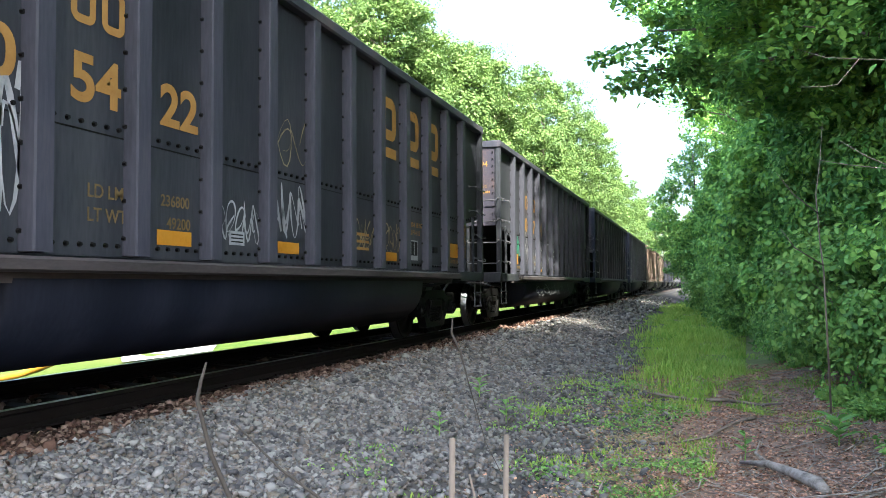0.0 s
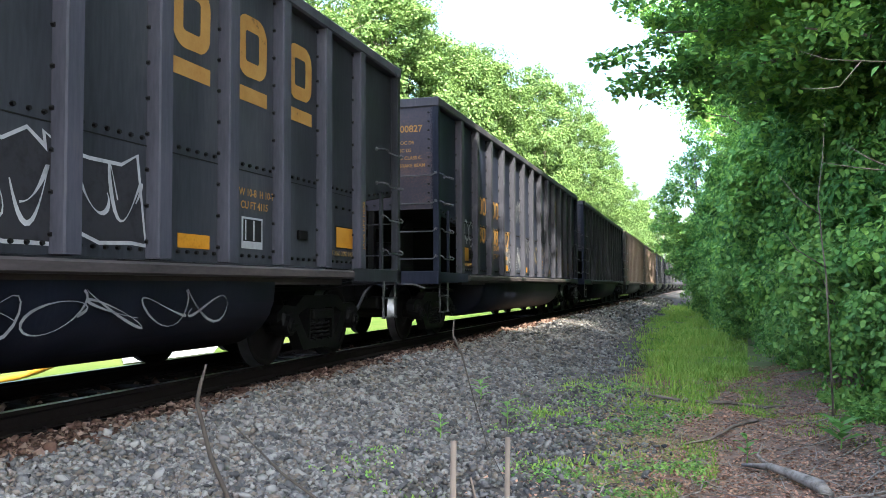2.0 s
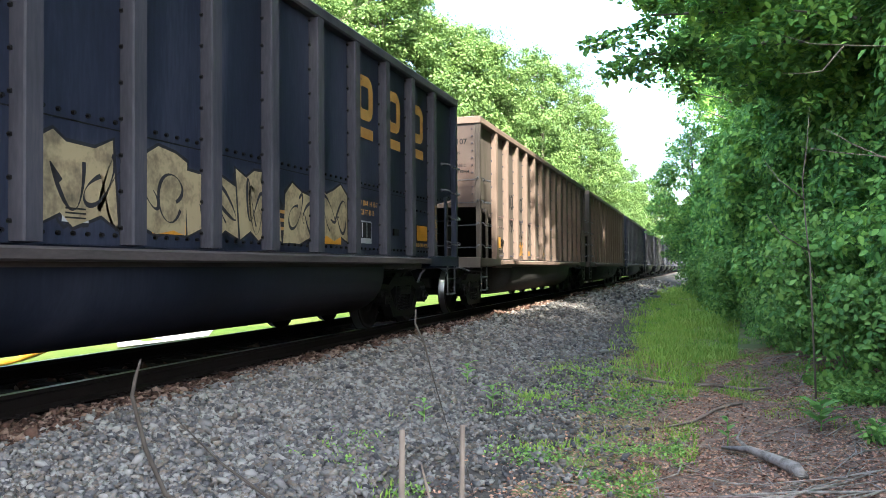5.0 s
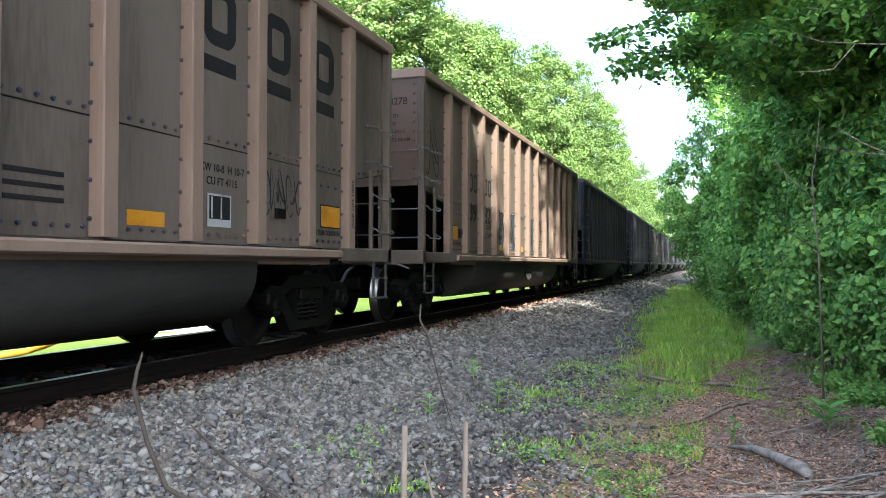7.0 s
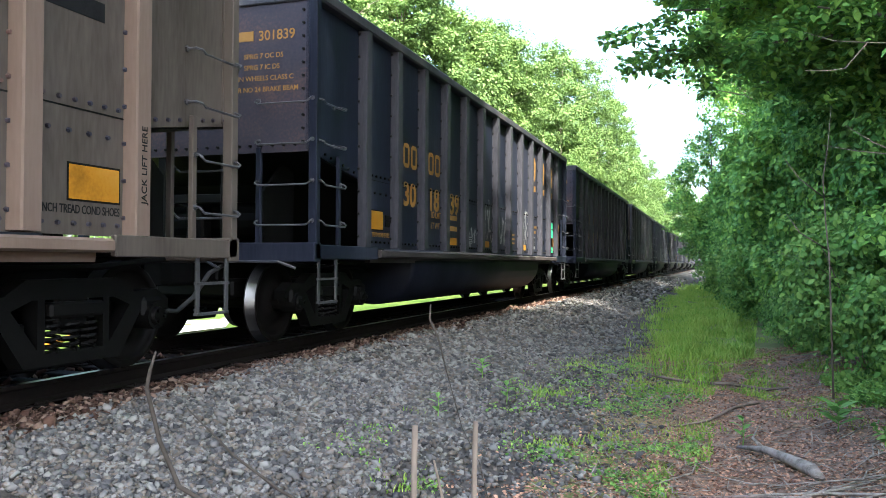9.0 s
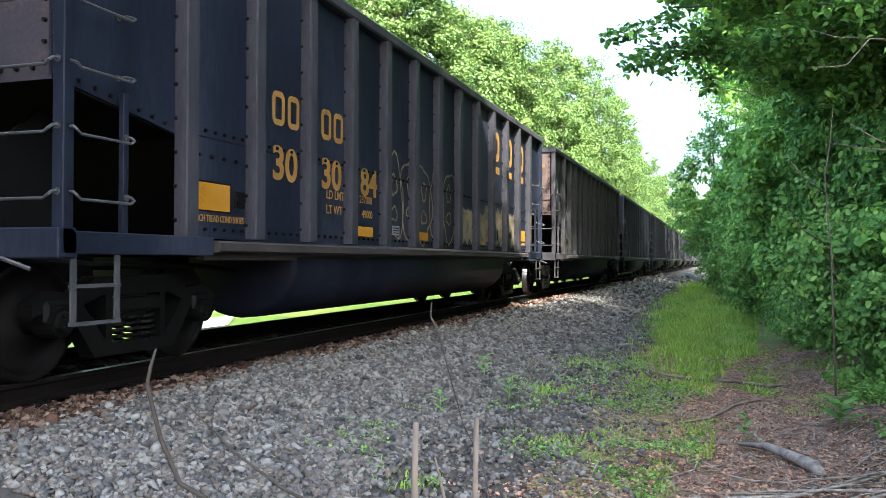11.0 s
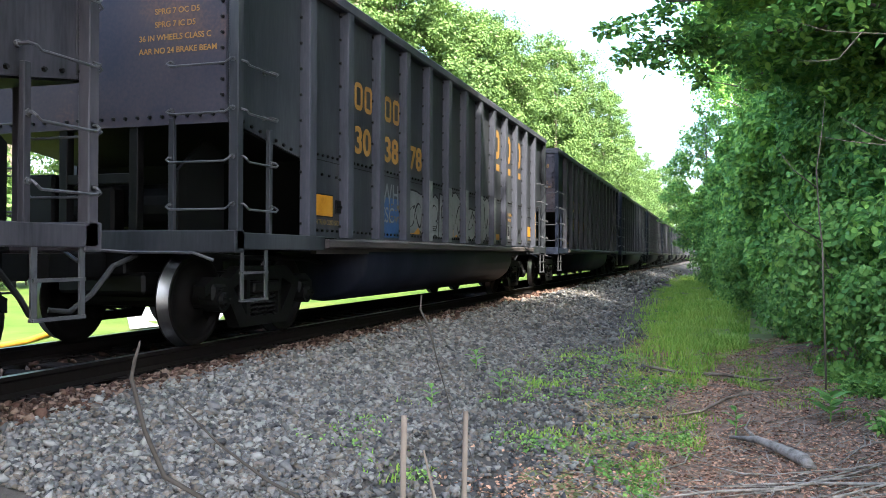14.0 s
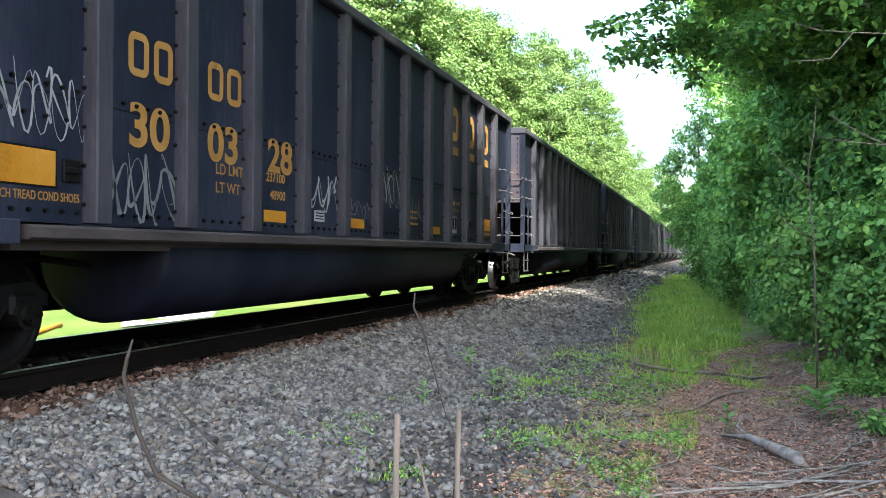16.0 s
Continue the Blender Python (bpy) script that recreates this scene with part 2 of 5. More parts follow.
def box(bm, x0, x1, y0, y1, z0, z1, bev=0.0):
    r = bmesh.ops.create_cube(bm, size=1.0)
    vs = r["verts"]
    for v in vs:
        v.co = Vector(((x0 + x1) / 2 + v.co.x * (x1 - x0), (y0 + y1) / 2 + v.co.y * (y1 - y0), (z0 + z1) / 2 + v.co.z * (z1 - z0)))
    if bev:
        es = list({e for v in vs for e in v.link_edges})
        bmesh.ops.bevel(bm, geom=es, offset=bev, segments=1, affect="EDGES")


def cyl(bm, a, b, r0, r1=None, seg=10, caps=True):
    """A tapered round bar from a to b."""
    a, b = Vector(a), Vector(b)
    r1 = r0 if r1 is None else r1
    w = (b - a).normalized()
    u = w.orthogonal().normalized()
    v = w.cross(u)
    rings = []
    for p, r in ((a, r0), (b, r1)):
        rings.append([bm.verts.new(p + r * (math.cos(k * math.tau / seg) * u + math.sin(k * math.tau / seg) * v)) for k in range(seg)])
    for k in range(seg):
        bm.faces.new((rings[0][k], rings[0][(k + 1) % seg], rings[1][(k + 1) % seg], rings[1][k]))
    if caps:
        bm.faces.new(list(reversed(rings[0])))
        bm.faces.new(rings[1])


def tube(bm, pts, radii, seg=6):
    """A bent bar through the points, with mitred rings."""
    pts = [Vector(p) for p in pts]
    if not isinstance(radii, (list, tuple)):
        radii = [radii] * len(pts)
    u = (pts[1] - pts[0]).orthogonal().normalized()
    last = None
    for i, p in enumerate(pts):
        w = (pts[min(i + 1, len(pts) - 1)] - pts[max(i - 1, 0)]).normalized()
        u = (u - w * u.dot(w)).normalized()
        v = w.cross(u)
        ring = [bm.verts.new(p + radii[i] * (math.cos(k * math.tau / seg) * u + math.sin(k * math.tau / seg) * v)) for k in range(seg)]
        if last:
            for k in range(seg):
                bm.faces.new((last[k], last[(k + 1) % seg], ring[(k + 1) % seg], ring[k]))
        else:
            bm.faces.new(list(reversed(ring)))
        last = ring
    bm.faces.new(last)


def extrude_profile(bm, prof, x0, x1, axis="x"):
    """A closed outline of (a, b) pairs swept between two places on an axis; a, b are the other two axes in order."""
    def at(c, a, b):
        return {"x": (c, a, b), "y": (a, c, b), "z": (a, b, c)}[axis]
    n = len(prof)
    lo = [bm.verts.new(at(x0, a, b)) for a, b in prof]
    hi = [bm.verts.new(at(x1, a, b)) for a, b in prof]
    for k in range(n):
        bm.faces.new((lo[k], lo[(k + 1) % n], hi[(k + 1) % n], hi[k]))
    bm.faces.new(list(reversed(lo)))
    bm.faces.new(hi)


def thing(name, label, category, m=None, group="", kind=""):
    ob = new(name)
    ob.empty_display_size = 0.3
    if m is not None:
        ob.matrix_basis = m
    return tagged(ob, label, category, group, kind)


# ---- the track's line: straight, then a bend to the right far off ----
TRACK_X, BEND, RADIUS = -5.6, 150.0, 330.0


def track_at(s):
    """Centre of the track at s metres along it: x, y, heading to the right in radians."""
    if s < BEND:
        return TRACK_X, s, 0.0
    a = (s - BEND) / RADIUS
    return TRACK_X + RADIUS * (1 - math.cos(a)), BEND + RADIUS * math.sin(a), a


def track_offset(y):
    """How far the track has bent to the right at a given y."""
    if y < BEND:
        return 0.0
    return RADIUS - math.sqrt(max(RADIUS ** 2 - min(y - BEND, 300) ** 2, 1.0))


def height(x, y):
    """Height of the ground; the rail tops are at zero."""
    q = x - TRACK_X - track_offset(y)
    def lerp(pts):
        for (a, za), (b, zb) in zip(pts, pts[1:]):
            if q <= b:
                return za + (zb - za) * max(0.0, (q - a)) / (b - a)
        return pts[-1][1]
    z = lerp([(-60, -0.9), (-9, -1.0), (-4.2, -0.95), (-1.75, -0.24), (0.9, -0.24), (1.05, -0.165), (1.6, -0.17), (2.2, -0.27), (3.7, -0.58), (5.0, -0.66), (6.4, -0.66), (7.6, -0.5),
              (10, 0.35), (16, 1.6), (40, 5.0)])
    amp = 0.0 if abs(q) < 1.6 else min(1.0, (abs(q) - 1.6) / 2) * 0.10
    return z + amp * noise.noise(Vector((x * 0.55, y * 0.55, 0.3))) + amp * 0.35 * noise.noise(Vector((x * 2.1, y * 2.1, 4.0)))

# ---- ground: one sheet to the horizon ----
def build_ground():
    xs = [-2500, -900, -350, -160, -90, -60, -45, -35] + [-30 + k * 1.5 for k in range(12)] + [-12 + 0.3 * k for k in range(25)] + [-4.5 + 0.12 * k for k in range(60)] + [2.7 + 0.3 * k for k in range(15)] + [7.5, 9, 12, 16, 22, 30, 45, 80, 200, 600, 2500]
    ys = [-2500, -600, -150, -60, -30, -15, -8, -4] + [-2, 0, 2] + [3 + 0.13 * k for k in range(100)] + [16 + 0.4 * k for k in range(37)] + [31 + k * 1.2 for k in range(34)] + [74 + k * 4 for k in range(42)] + [250, 290, 350, 500, 900, 2500]
    xs, ys = sorted(set(xs)), sorted(set(ys))
    verts = [(x, y, height(x, y)) for y in ys for x in xs]
    n = len(xs)
    faces, mats = [], []
    for j in range(len(ys) - 1):
        for i in range(n - 1):
            faces.append((j * n + i, j * n + i + 1, (j + 1) * n + i + 1, (j + 1) * n + i))
            x, y = (xs[i] + xs[i + 1]) / 2, (ys[j] + ys[j + 1]) / 2
            q = x - TRACK_X - track_offset(y) + 0.5 * noise.noise(Vector((x * 0.9, y * 0.9, 9))) + 0.7 * noise.noise(Vector((x * 5, y * 5, 3)))
            if abs(x - TRACK_X - track_offset(y)) < 1.45 + 0.35 * noise.noise(Vector((x * 3, y * 3, 5))):
                mats.append(4)
            elif -3.9 < q < 4.5:
                mats.append(0)
            elif q <= -3.9:
                mats.append(2)
            elif q < 5.2 or y > 15:
                mats.append(1)
            else:
                mats.append(3)
    me = mesh_of("ground", verts, faces, M_GRIT, True)
    me.materials.append(material("mossy soil", [(0.3, (0.06, 0.05, 0.03)), (0.55, (0.10, 0.11, 0.04)), (0.8, (0.13, 0.15, 0.06))], 2.5, 0.95, 0, 0.6, 60))
    me.materials.append(material("sunlit lawn", [(0.3, (0.019, 0.044, 0.006)), (0.6, (0.038, 0.066, 0.009)), (0.85, (0.062, 0.074, 0.018))], 0.6, 0.9, 0, 0.6, 40))
    me.materials.append(material("brown earth with bark chips", [(0.25, (0.04, 0.027, 0.021)), (0.5, (0.11, 0.074, 0.056)), (0.85, (0.21, 0.15, 0.115))], 9, 0.95, 0, 0.9, 70))
    me.materials.append(M_MUD)
    me.polygons.foreach_set("material_index", mats)
    tagged(new("ground", me), "gravelly ground with leaf litter and grass beside the track", "ground", kind="structure")


build_ground()


# ---- the railway: rails, ties ----
def rail_profile(xc):
    half = [(0.0365, 0.0), (0.037, -0.03), (0.012, -0.05), (0.009, -0.13), (0.07, -0.155), (0.075, -0.17)]
    return [(xc + a, b) for a, b in half] + [(xc - a, b) for a, b in reversed(half)]


def build_track():
    ss = [-40, 0, 40, 80, 120, 150] + [150 + 8 * k for k in range(1, 22)]
    for side in (-1, 1):
        prof = rail_profile(side * 0.7525)
        bm = bmesh.new()
        last = None
        for s in ss:
            x, y, a = track_at(s)
            ring = [bm.verts.new((x + math.cos(a) * p, y - math.sin(a) * p, z)) for p, z in prof]
            if last:
                for k in range(len(prof)):
                    f = bm.faces.new((last[k], last[(k + 1) % len(prof)], ring[(k + 1) % len(prof)], ring[k]))
                    f.material_index = 1 if k == len(prof) - 1 else 0
            last = ring
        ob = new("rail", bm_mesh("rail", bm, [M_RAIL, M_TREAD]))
        tagged(ob, "rusty steel rail with a polished running surface", "rail", "rails of the track", "structure")
    bm = bmesh.new()
    box(bm, -1.3, 1.3, -0.115, 0.115, -0.34, -0.175, 0.012)
    tie = bm_mesh("tie", bm, M_TIE)
    bm = bmesh.new()
    box(bm, -0.18, 0.18, -0.1, 0.1, -0.176, -0.163, 0.004)
    for a in (-0.12, 0.12):
        cyl(bm, (a, 0.05, -0.165), (a, 0.05, -0.14), 0.014, seg=6)
        cyl(bm, (a, -0.05, -0.165), (a, -0.05, -0.14), 0.014, seg=6)
    plate = bm_mesh("tie_plate", bm, M_RAIL)
    rnd = random.Random(4)
    s = -4.0
    while s < 180:
        x, y, a = track_at(s)
        ob = new("railway_tie", tie)
        ob.matrix_basis = pose(x + rnd.uniform(-0.04, 0.04), y, 0, 0, 0, -math.degrees(a) + rnd.uniform(-1.2, 1.2))
        tagged(ob, "weathered creosoted timber tie bedded in gravel", "railway tie", "ties of the track")
        if s < 40:
            for side in (-1, 1):
                p = part("tie_plate", plate, None, ob)
                p.location = (side * 0.7525, 0, 0)
        s += 0.53


build_track()

# ---- coal cars ----
PITCH, HALF = 17.0, 1.6
SILL_Z, TOP_Z = 1.09, 3.95
SKIN = 1.49           # half width over the recessed side sheets
BODY, RIB_STEP, E_LEAD, E_TRAIL, Y0 = 14.62, 0.985, 1.5, 1.3, -7.31


def set_length(kind):
    """The older cars are a little shorter than the others; Y0 is the end that leads, with the longer end bay."""
    global BODY, RIB_STEP, E_LEAD, E_TRAIL, Y0
    RIB_STEP, E_LEAD, E_TRAIL = (0.99, 1.5, 1.3) if kind in ("dark", "grey") else (1.07, 1.42, 1.28)
    BODY = E_LEAD + 12 * RIB_STEP + E_TRAIL
    Y0 = -BODY / 2


def bay(end):
    return E_TRAIL if end > 0 else E_LEAD


def rib_y(i):
    return Y0 + (0 if i == 0 else BODY if i == 14 else E_LEAD + (i - 1) * RIB_STEP)


def grab_iron(bm, a, b, out, drop=0.05, r=0.011):
    """A round bar bent out from two feet."""
    a, b, out = Vector(a), Vector(b), Vector(out)
    d = Vector((0, 0, -drop))
    tube(bm, [a, a + out * 0.6, a + out + d * 0.5, a + out + d + (b - a) * 0.06, b + out + d - (b - a) * 0.06, b + out + d * 0.5, b + out * 0.6, b], r, 6)
    for p in (a, b):
        n = out.normalized()
        cyl(bm, p - n * 0.005, p + n * 0.02, 0.026, seg=6)


def rivet_mesh(spots):
    """Many small six-sided bolt heads: (place, outward)."""
    verts, faces = [], []
    for p, n in spots:
        p, n = Vector(p), Vector(n)
        u = n.orthogonal().normalized()
        v = n.cross(u)
        b = len(verts)
        for r, h in ((0.019, 0.0), (0.015, 0.024)):
            for k in range(6):
                verts.append(p + n * h + r * (math.cos(k * math.tau / 6) * u + math.sin(k * math.tau / 6) * v))
        for k in range(6):
            faces.append((b + k, b + (k + 1) % 6, b + 6 + (k + 1) % 6, b + 6 + k))
        faces.append(tuple(b + 6 + k for k in range(6)))
    return verts, faces


def car_meshes():
    """The meshes that all cars share, by part, with the paint left as slot 0."""
    out = {}
    # side sheet: outer and inner skin; the end bay is cut away below a slope
    hi, lo = 2.16, 1.95
    for side in (1, -1):
        bm = bmesh.new()
        prof = [(Y0, TOP_Z - 0.08), (Y0, hi), (Y0 + E_LEAD, lo), (Y0 + E_LEAD, SILL_Z + 0.02), (-Y0 - E_TRAIL, SILL_Z + 0.02),
                (-Y0 - E_TRAIL, lo), (-Y0, hi), (-Y0, TOP_Z - 0.08)]
        extrude_profile(bm, prof, side * (SKIN - 0.03), side * SKIN)
        out["side_sheet", side] = bm
    # end sheets, with the slope sheet that runs in below them
    for end in (1, -1):
        bm = bmesh.new()
        y = -end * Y0
        prof = [(y, TOP_Z - 0.06), (y, 2.14), (y - end * 0.04, 2.14), (y - end * 0.04, TOP_Z - 0.06)]
        extrude_profile(bm, prof, -SKIN, SKIN)
        out["end_sheet", end] = bm
        # slope sheet goes near-black: shade under the car end put into its colour
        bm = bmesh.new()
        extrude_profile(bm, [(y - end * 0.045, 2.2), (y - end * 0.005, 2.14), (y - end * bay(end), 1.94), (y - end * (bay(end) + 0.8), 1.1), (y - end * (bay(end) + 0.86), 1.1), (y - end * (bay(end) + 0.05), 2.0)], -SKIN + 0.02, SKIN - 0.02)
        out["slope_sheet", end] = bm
    bm = bmesh.new()
    box(bm, -SKIN + 0.05, SKIN - 0.05, Y0 + 1.7, -Y0 - 1.7, 1.0, 1.06)
    out["floor_plate"] = bm
    # rib: a hat section, wider foot, narrower face
    bm = bmesh.new()
    w0, w1, dep = 0.105, 0.085, HALF - SKIN
    extrude_profile(bm, [(0, -w0), (dep - 0.012, -w1), (dep, -w1 + 0.012), (dep, w1 - 0.012), (dep - 0.012, w1), (0, w0)], SILL_Z + 0.03, TOP_Z - 0.1, "z")
    out["side_rib"] = bm
    # top chord and side sill
    for side in (1, -1):
        bm = bmesh.new()
        extrude_profile(bm, [(side * (SKIN - 0.05), TOP_Z - 0.14), (side * (HALF - 0.01), TOP_Z - 0.14), (side * (HALF + 0.012), TOP_Z - 0.12),
                             (side * (HALF + 0.012), TOP_Z - 0.02), (side * (HALF - 0.01), TOP_Z), (side * (SKIN - 0.05), TOP_Z)], Y0 - 0.02, -Y0 + 0.02, "y")
        out["top_chord", side] = bm
        bm = bmesh.new()
        extrude_profile(bm, [(side * (SKIN - 0.1), SILL_Z - 0.17), (side * (SKIN - 0.03), SILL_Z - 0.17), (side * (SKIN - 0.02), SILL_Z - 0.10), (side * (HALF + 0.01), SILL_Z - 0.10), (side * (HALF + 0.035), SILL_Z - 0.085),
                             (side * (HALF + 0.035), SILL_Z - 0.02), (side * (HALF + 0.01), SILL_Z), (side * (SKIN - 0.1), SILL_Z)], Y0 + E_LEAD + 0.35, -Y0 - E_TRAIL - 0.35, "y")
        out["side_sill", side] = bm
        bm = bmesh.new()
        box(bm, *sorted((side * SKIN, side * (SKIN + 0.0024))), Y0 + E_LEAD, -Y0 - E_TRAIL, 1.988, 2.0)
        out["panel_seam", side] = bm
        # end portions of the sill, plain channels
        for e in (1, -1):
            bm = bmesh.new()
            ya, yb = sorted((e * (-Y0), e * (-Y0 - bay(e) - 0.3)))
            box(bm, side * HALF - (0.05 if side > 0 else 0), side * HALF + (0 if side > 0 else 0.05), ya, yb, SILL_Z - 0.13, SILL_Z + 0.03, 0.008)
            out["end_sill_channel", side, e] = bm
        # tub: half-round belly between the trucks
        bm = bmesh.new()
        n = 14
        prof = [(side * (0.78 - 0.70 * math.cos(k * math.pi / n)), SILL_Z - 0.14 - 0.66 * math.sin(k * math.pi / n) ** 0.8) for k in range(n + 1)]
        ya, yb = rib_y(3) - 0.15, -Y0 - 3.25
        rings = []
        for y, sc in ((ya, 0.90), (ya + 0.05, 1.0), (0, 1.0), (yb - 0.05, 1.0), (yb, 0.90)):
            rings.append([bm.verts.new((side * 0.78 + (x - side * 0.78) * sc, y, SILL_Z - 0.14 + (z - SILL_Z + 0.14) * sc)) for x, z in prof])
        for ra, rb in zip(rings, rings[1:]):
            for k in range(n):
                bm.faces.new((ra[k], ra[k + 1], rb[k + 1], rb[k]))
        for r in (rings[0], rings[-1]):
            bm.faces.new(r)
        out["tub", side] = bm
    for end in (1, -1):
        bm = bmesh.new()
        y = -end * Y0
        ya, yb = sorted((y + end * 0.03, y - end * 0.14))
        box(bm, -HALF - 0.01, HALF + 0.01, ya, yb, TOP_Z - 0.15, TOP_Z - 0.003, 0.012)
        out["end_chord", end] = bm
        bm = bmesh.new()
        ya, yb = sorted((y + end * 0.05, y - end * 0.12))
        box(bm, -HALF, HALF, ya, yb, SILL_Z - 0.16, SILL_Z + 0.05, 0.01)
        out["end_sill", end] = bm
        bm = bmesh.new()
        ya, yb = sorted((y, y - end * 1.7))
        box(bm, -0.35, 0.35, ya, yb, SILL_Z - 0.38, SILL_Z - 0.02, 0.02)
        box(bm, -0.9, 0.9, *sorted((y - end * 0.2, y - end * 0.7)), SILL_Z - 0.12, SILL_Z - 0.06, 0.01)
        out["draft_sill", end] = bm
        # added dark plate that closes the bright opening, standing in for the bay's shade
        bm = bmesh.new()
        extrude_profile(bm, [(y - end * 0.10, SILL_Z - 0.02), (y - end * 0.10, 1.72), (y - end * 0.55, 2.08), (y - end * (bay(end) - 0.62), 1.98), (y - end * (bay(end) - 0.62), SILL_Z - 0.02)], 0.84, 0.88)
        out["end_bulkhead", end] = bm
        bm = bmesh.new()
        box(bm, -0.52, 0.52, *sorted((y - end * 0.06, y - end * 0.62)), 0.52, SILL_Z - 0.36, 0.03)
        box(bm, -0.30, 0.30, *sorted((y - end * 0.5, y - end * 2.3)), 0.60, SILL_Z - 0.36, 0.03)
        cyl(bm, (-0.45, y - end * 0.4, 0.60), (0.45, y - end * 0.4, 0.60), 0.13, seg=12)
        out["draft_gear_housing", end] = bm
        bm = bmesh.new()
        tube(bm, [(1.38, y + end * 0.06, 0.86), (1.2, y + end * 0.12, 0.93), (0.5, y + end * 0.12, 0.93), (0.12, y + end * 0.3, 0.96)], 0.016, 6)
        out["uncoupling_lever", end] = bm
        # brake gear on the end platform
        bm = bmesh.new()
        cyl(bm, (-0.75, y - end * 0.75, 1.42), (0.55, y - end * 0.75, 1.42), 0.24, seg=16)
        out["air_reservoir", end] = bm
        bm = bmesh.new()
        box(bm, -1.25, -0.85, *sorted((y - end * 0.35, y - end * 0.75)), 1.12, 1.75, 0.03)
        box(bm, -0.3, -0.05, *sorted((y - end * 0.3, y - end * 0.5)), 1.12, 1.6, 0.03)
        tube(bm, [(-0.9, y - end * 0.5, 1.5), (-0.5, y - end * 0.4, 1.65), (-0.15, y - end * 0.4, 1.5)], 0.025, 6)
        out["brake_valve", end] = bm
        bm = bmesh.new()
        for xx in (-0.42, 0.42):
            box(bm, xx - 0.05, xx + 0.05, *sorted((y - end * 0.02, y - end * 0.12)), SILL_Z, 2.16, 0.006)
        box(bm, -0.47, 0.47, *sorted((y - end * 0.03, y - end * 0.11)), 1.6, 1.7, 0.006)
        out["end_brace", end] = bm
        bm = bmesh.new()
        tube(bm, [(0.9, y - end * 0.1, 0.95), (0.92, y - end * 1.0, 0.88), (0.9, y - end * 2.6, 0.86), (0.85, y - end * 3.2, 0.8)], 0.03, 6)
        tube(bm, [(-0.5, y - end * 0.1, 0.9), (-0.45, y - end * 1.2, 0.84), (-0.45, y - end * 3.0, 0.84)], 0.03, 6)
        out["brake_pipe", end] = bm
        # coupler: shank, knuckle head
        bm = bmesh.new()
        yc = y + end * 0.84
        box(bm, -0.13, 0.13, *sorted((y - end * 0.1, yc - end * 0.25)), 0.66, 0.94, 0.03)
        extrude_profile(bm, [(-0.17, yc - end * 0.3), (0.17, yc - end * 0.3), (0.19, yc - end * 0.05), (0.07, yc + end * 0.02), (-0.02, yc - end * 0.1), (-0.1, yc + end * 0.08), (-0.2, yc)],
                        0.68, 0.96, "z")
        out["coupler", end] = bm
        bm = bmesh.new()
        tube(bm, [(0.4, y - end * 0.1, 0.9), (0.42, y + end * 0.25, 0.8), (0.4, y + end * 0.5, 0.55), (0.32, y + end * 0.68, 0.4), (0.22, y + end * 0.83, 0.42)], 0.026, 8)
        out["air_hose", end] = bm
        for side in (1, -1):
            bm = bmesh.new()
            xa, xb = sorted((side * HALF, side * (HALF - 0.1)))
            ya, yb = sorted((y + end * 0.01, y - end * 0.09))
            box(bm, xa, xb, ya, yb, SILL_Z - 0.12, TOP_Z - 0.12, 0.008)
            out["corner_post", end, side] = bm
            bm = bmesh.new()
            xa, xb = sorted((side * (SKIN + 0.002), side * (SKIN + 0.012)))
            ya, yb = sorted((y, y - end * 0.1))
            box(bm, xa, xb, ya, yb, 2.17, TOP_Z - 0.12)
            out["corner_plate", end, side] = bm
            # inner ladder stile on the side, and one on the end
            bm = bmesh.new()
            ys = y - end * 0.62
            box(bm, *sorted((side * (HALF - 0.015), side * (HALF - 0.06))), ys - 0.03, ys + 0.03, SILL_Z, 2.15, 0.005)
            out["ladder_stile", end, side] = bm
            bm = bmesh.new()
            xs = side * (HALF - 0.72)
            box(bm, xs - 0.03, xs + 0.03, *sorted((y + end * 0.02, y - end * 0.03)), SILL_Z, 2.2, 0.005)
            out["ladder_stile", end, side, "end"] = bm
            for lv, z in enumerate((1.38, 1.82, 2.27, 2.72)):
                bm = bmesh.new()
                base = HALF - 0.02 if z < 2.2 else SKIN
                grab_iron(bm, (side * base, y - end * 0.05, z), (side * base, y - end * 0.62, z), (side * (HALF + 0.06 - base), 0, 0))
                out["grab_iron", end, side, "side", lv] = bm
                if z < 2.9:
                    bm = bmesh.new()
                    grab_iron(bm, (side * (HALF - 0.05), y, z), (side * (HALF - 0.72), y, z), (0, end * 0.09, 0))
                    out["grab_iron", end, side, "end", lv] = bm
            # stirrup step below the sill
            bm = bmesh.new()
            yb2, ya2 = y - end * 0.12, y - end * 0.55
            for yy in (ya2, yb2):
                box(bm, side * (HALF - 0.03) - 0.008, side * (HALF - 0.03) + 0.008, yy - 0.025, yy + 0.025, 0.47, SILL_Z - 0.1)
            for z in (0.48, 0.74):
                box(bm, side * (HALF - 0.03) - 0.022, side * (HALF - 0.03) + 0.022, min(ya2, yb2) - 0.02, max(ya2, yb2) + 0.02, z - 0.012, z + 0.012)
            out["stirrup_step", end, side] = bm
    # truck pieces, about their own centre
    bm = bmesh.new()
    box(bm, -1.05, 1.05, -0.17, 0.17, 0.42, 0.72, 0.03)
    cyl(bm, (0, 0, 0.7), (0, 0, 0.9), 0.2, seg=14)
    out["truck"] = bm
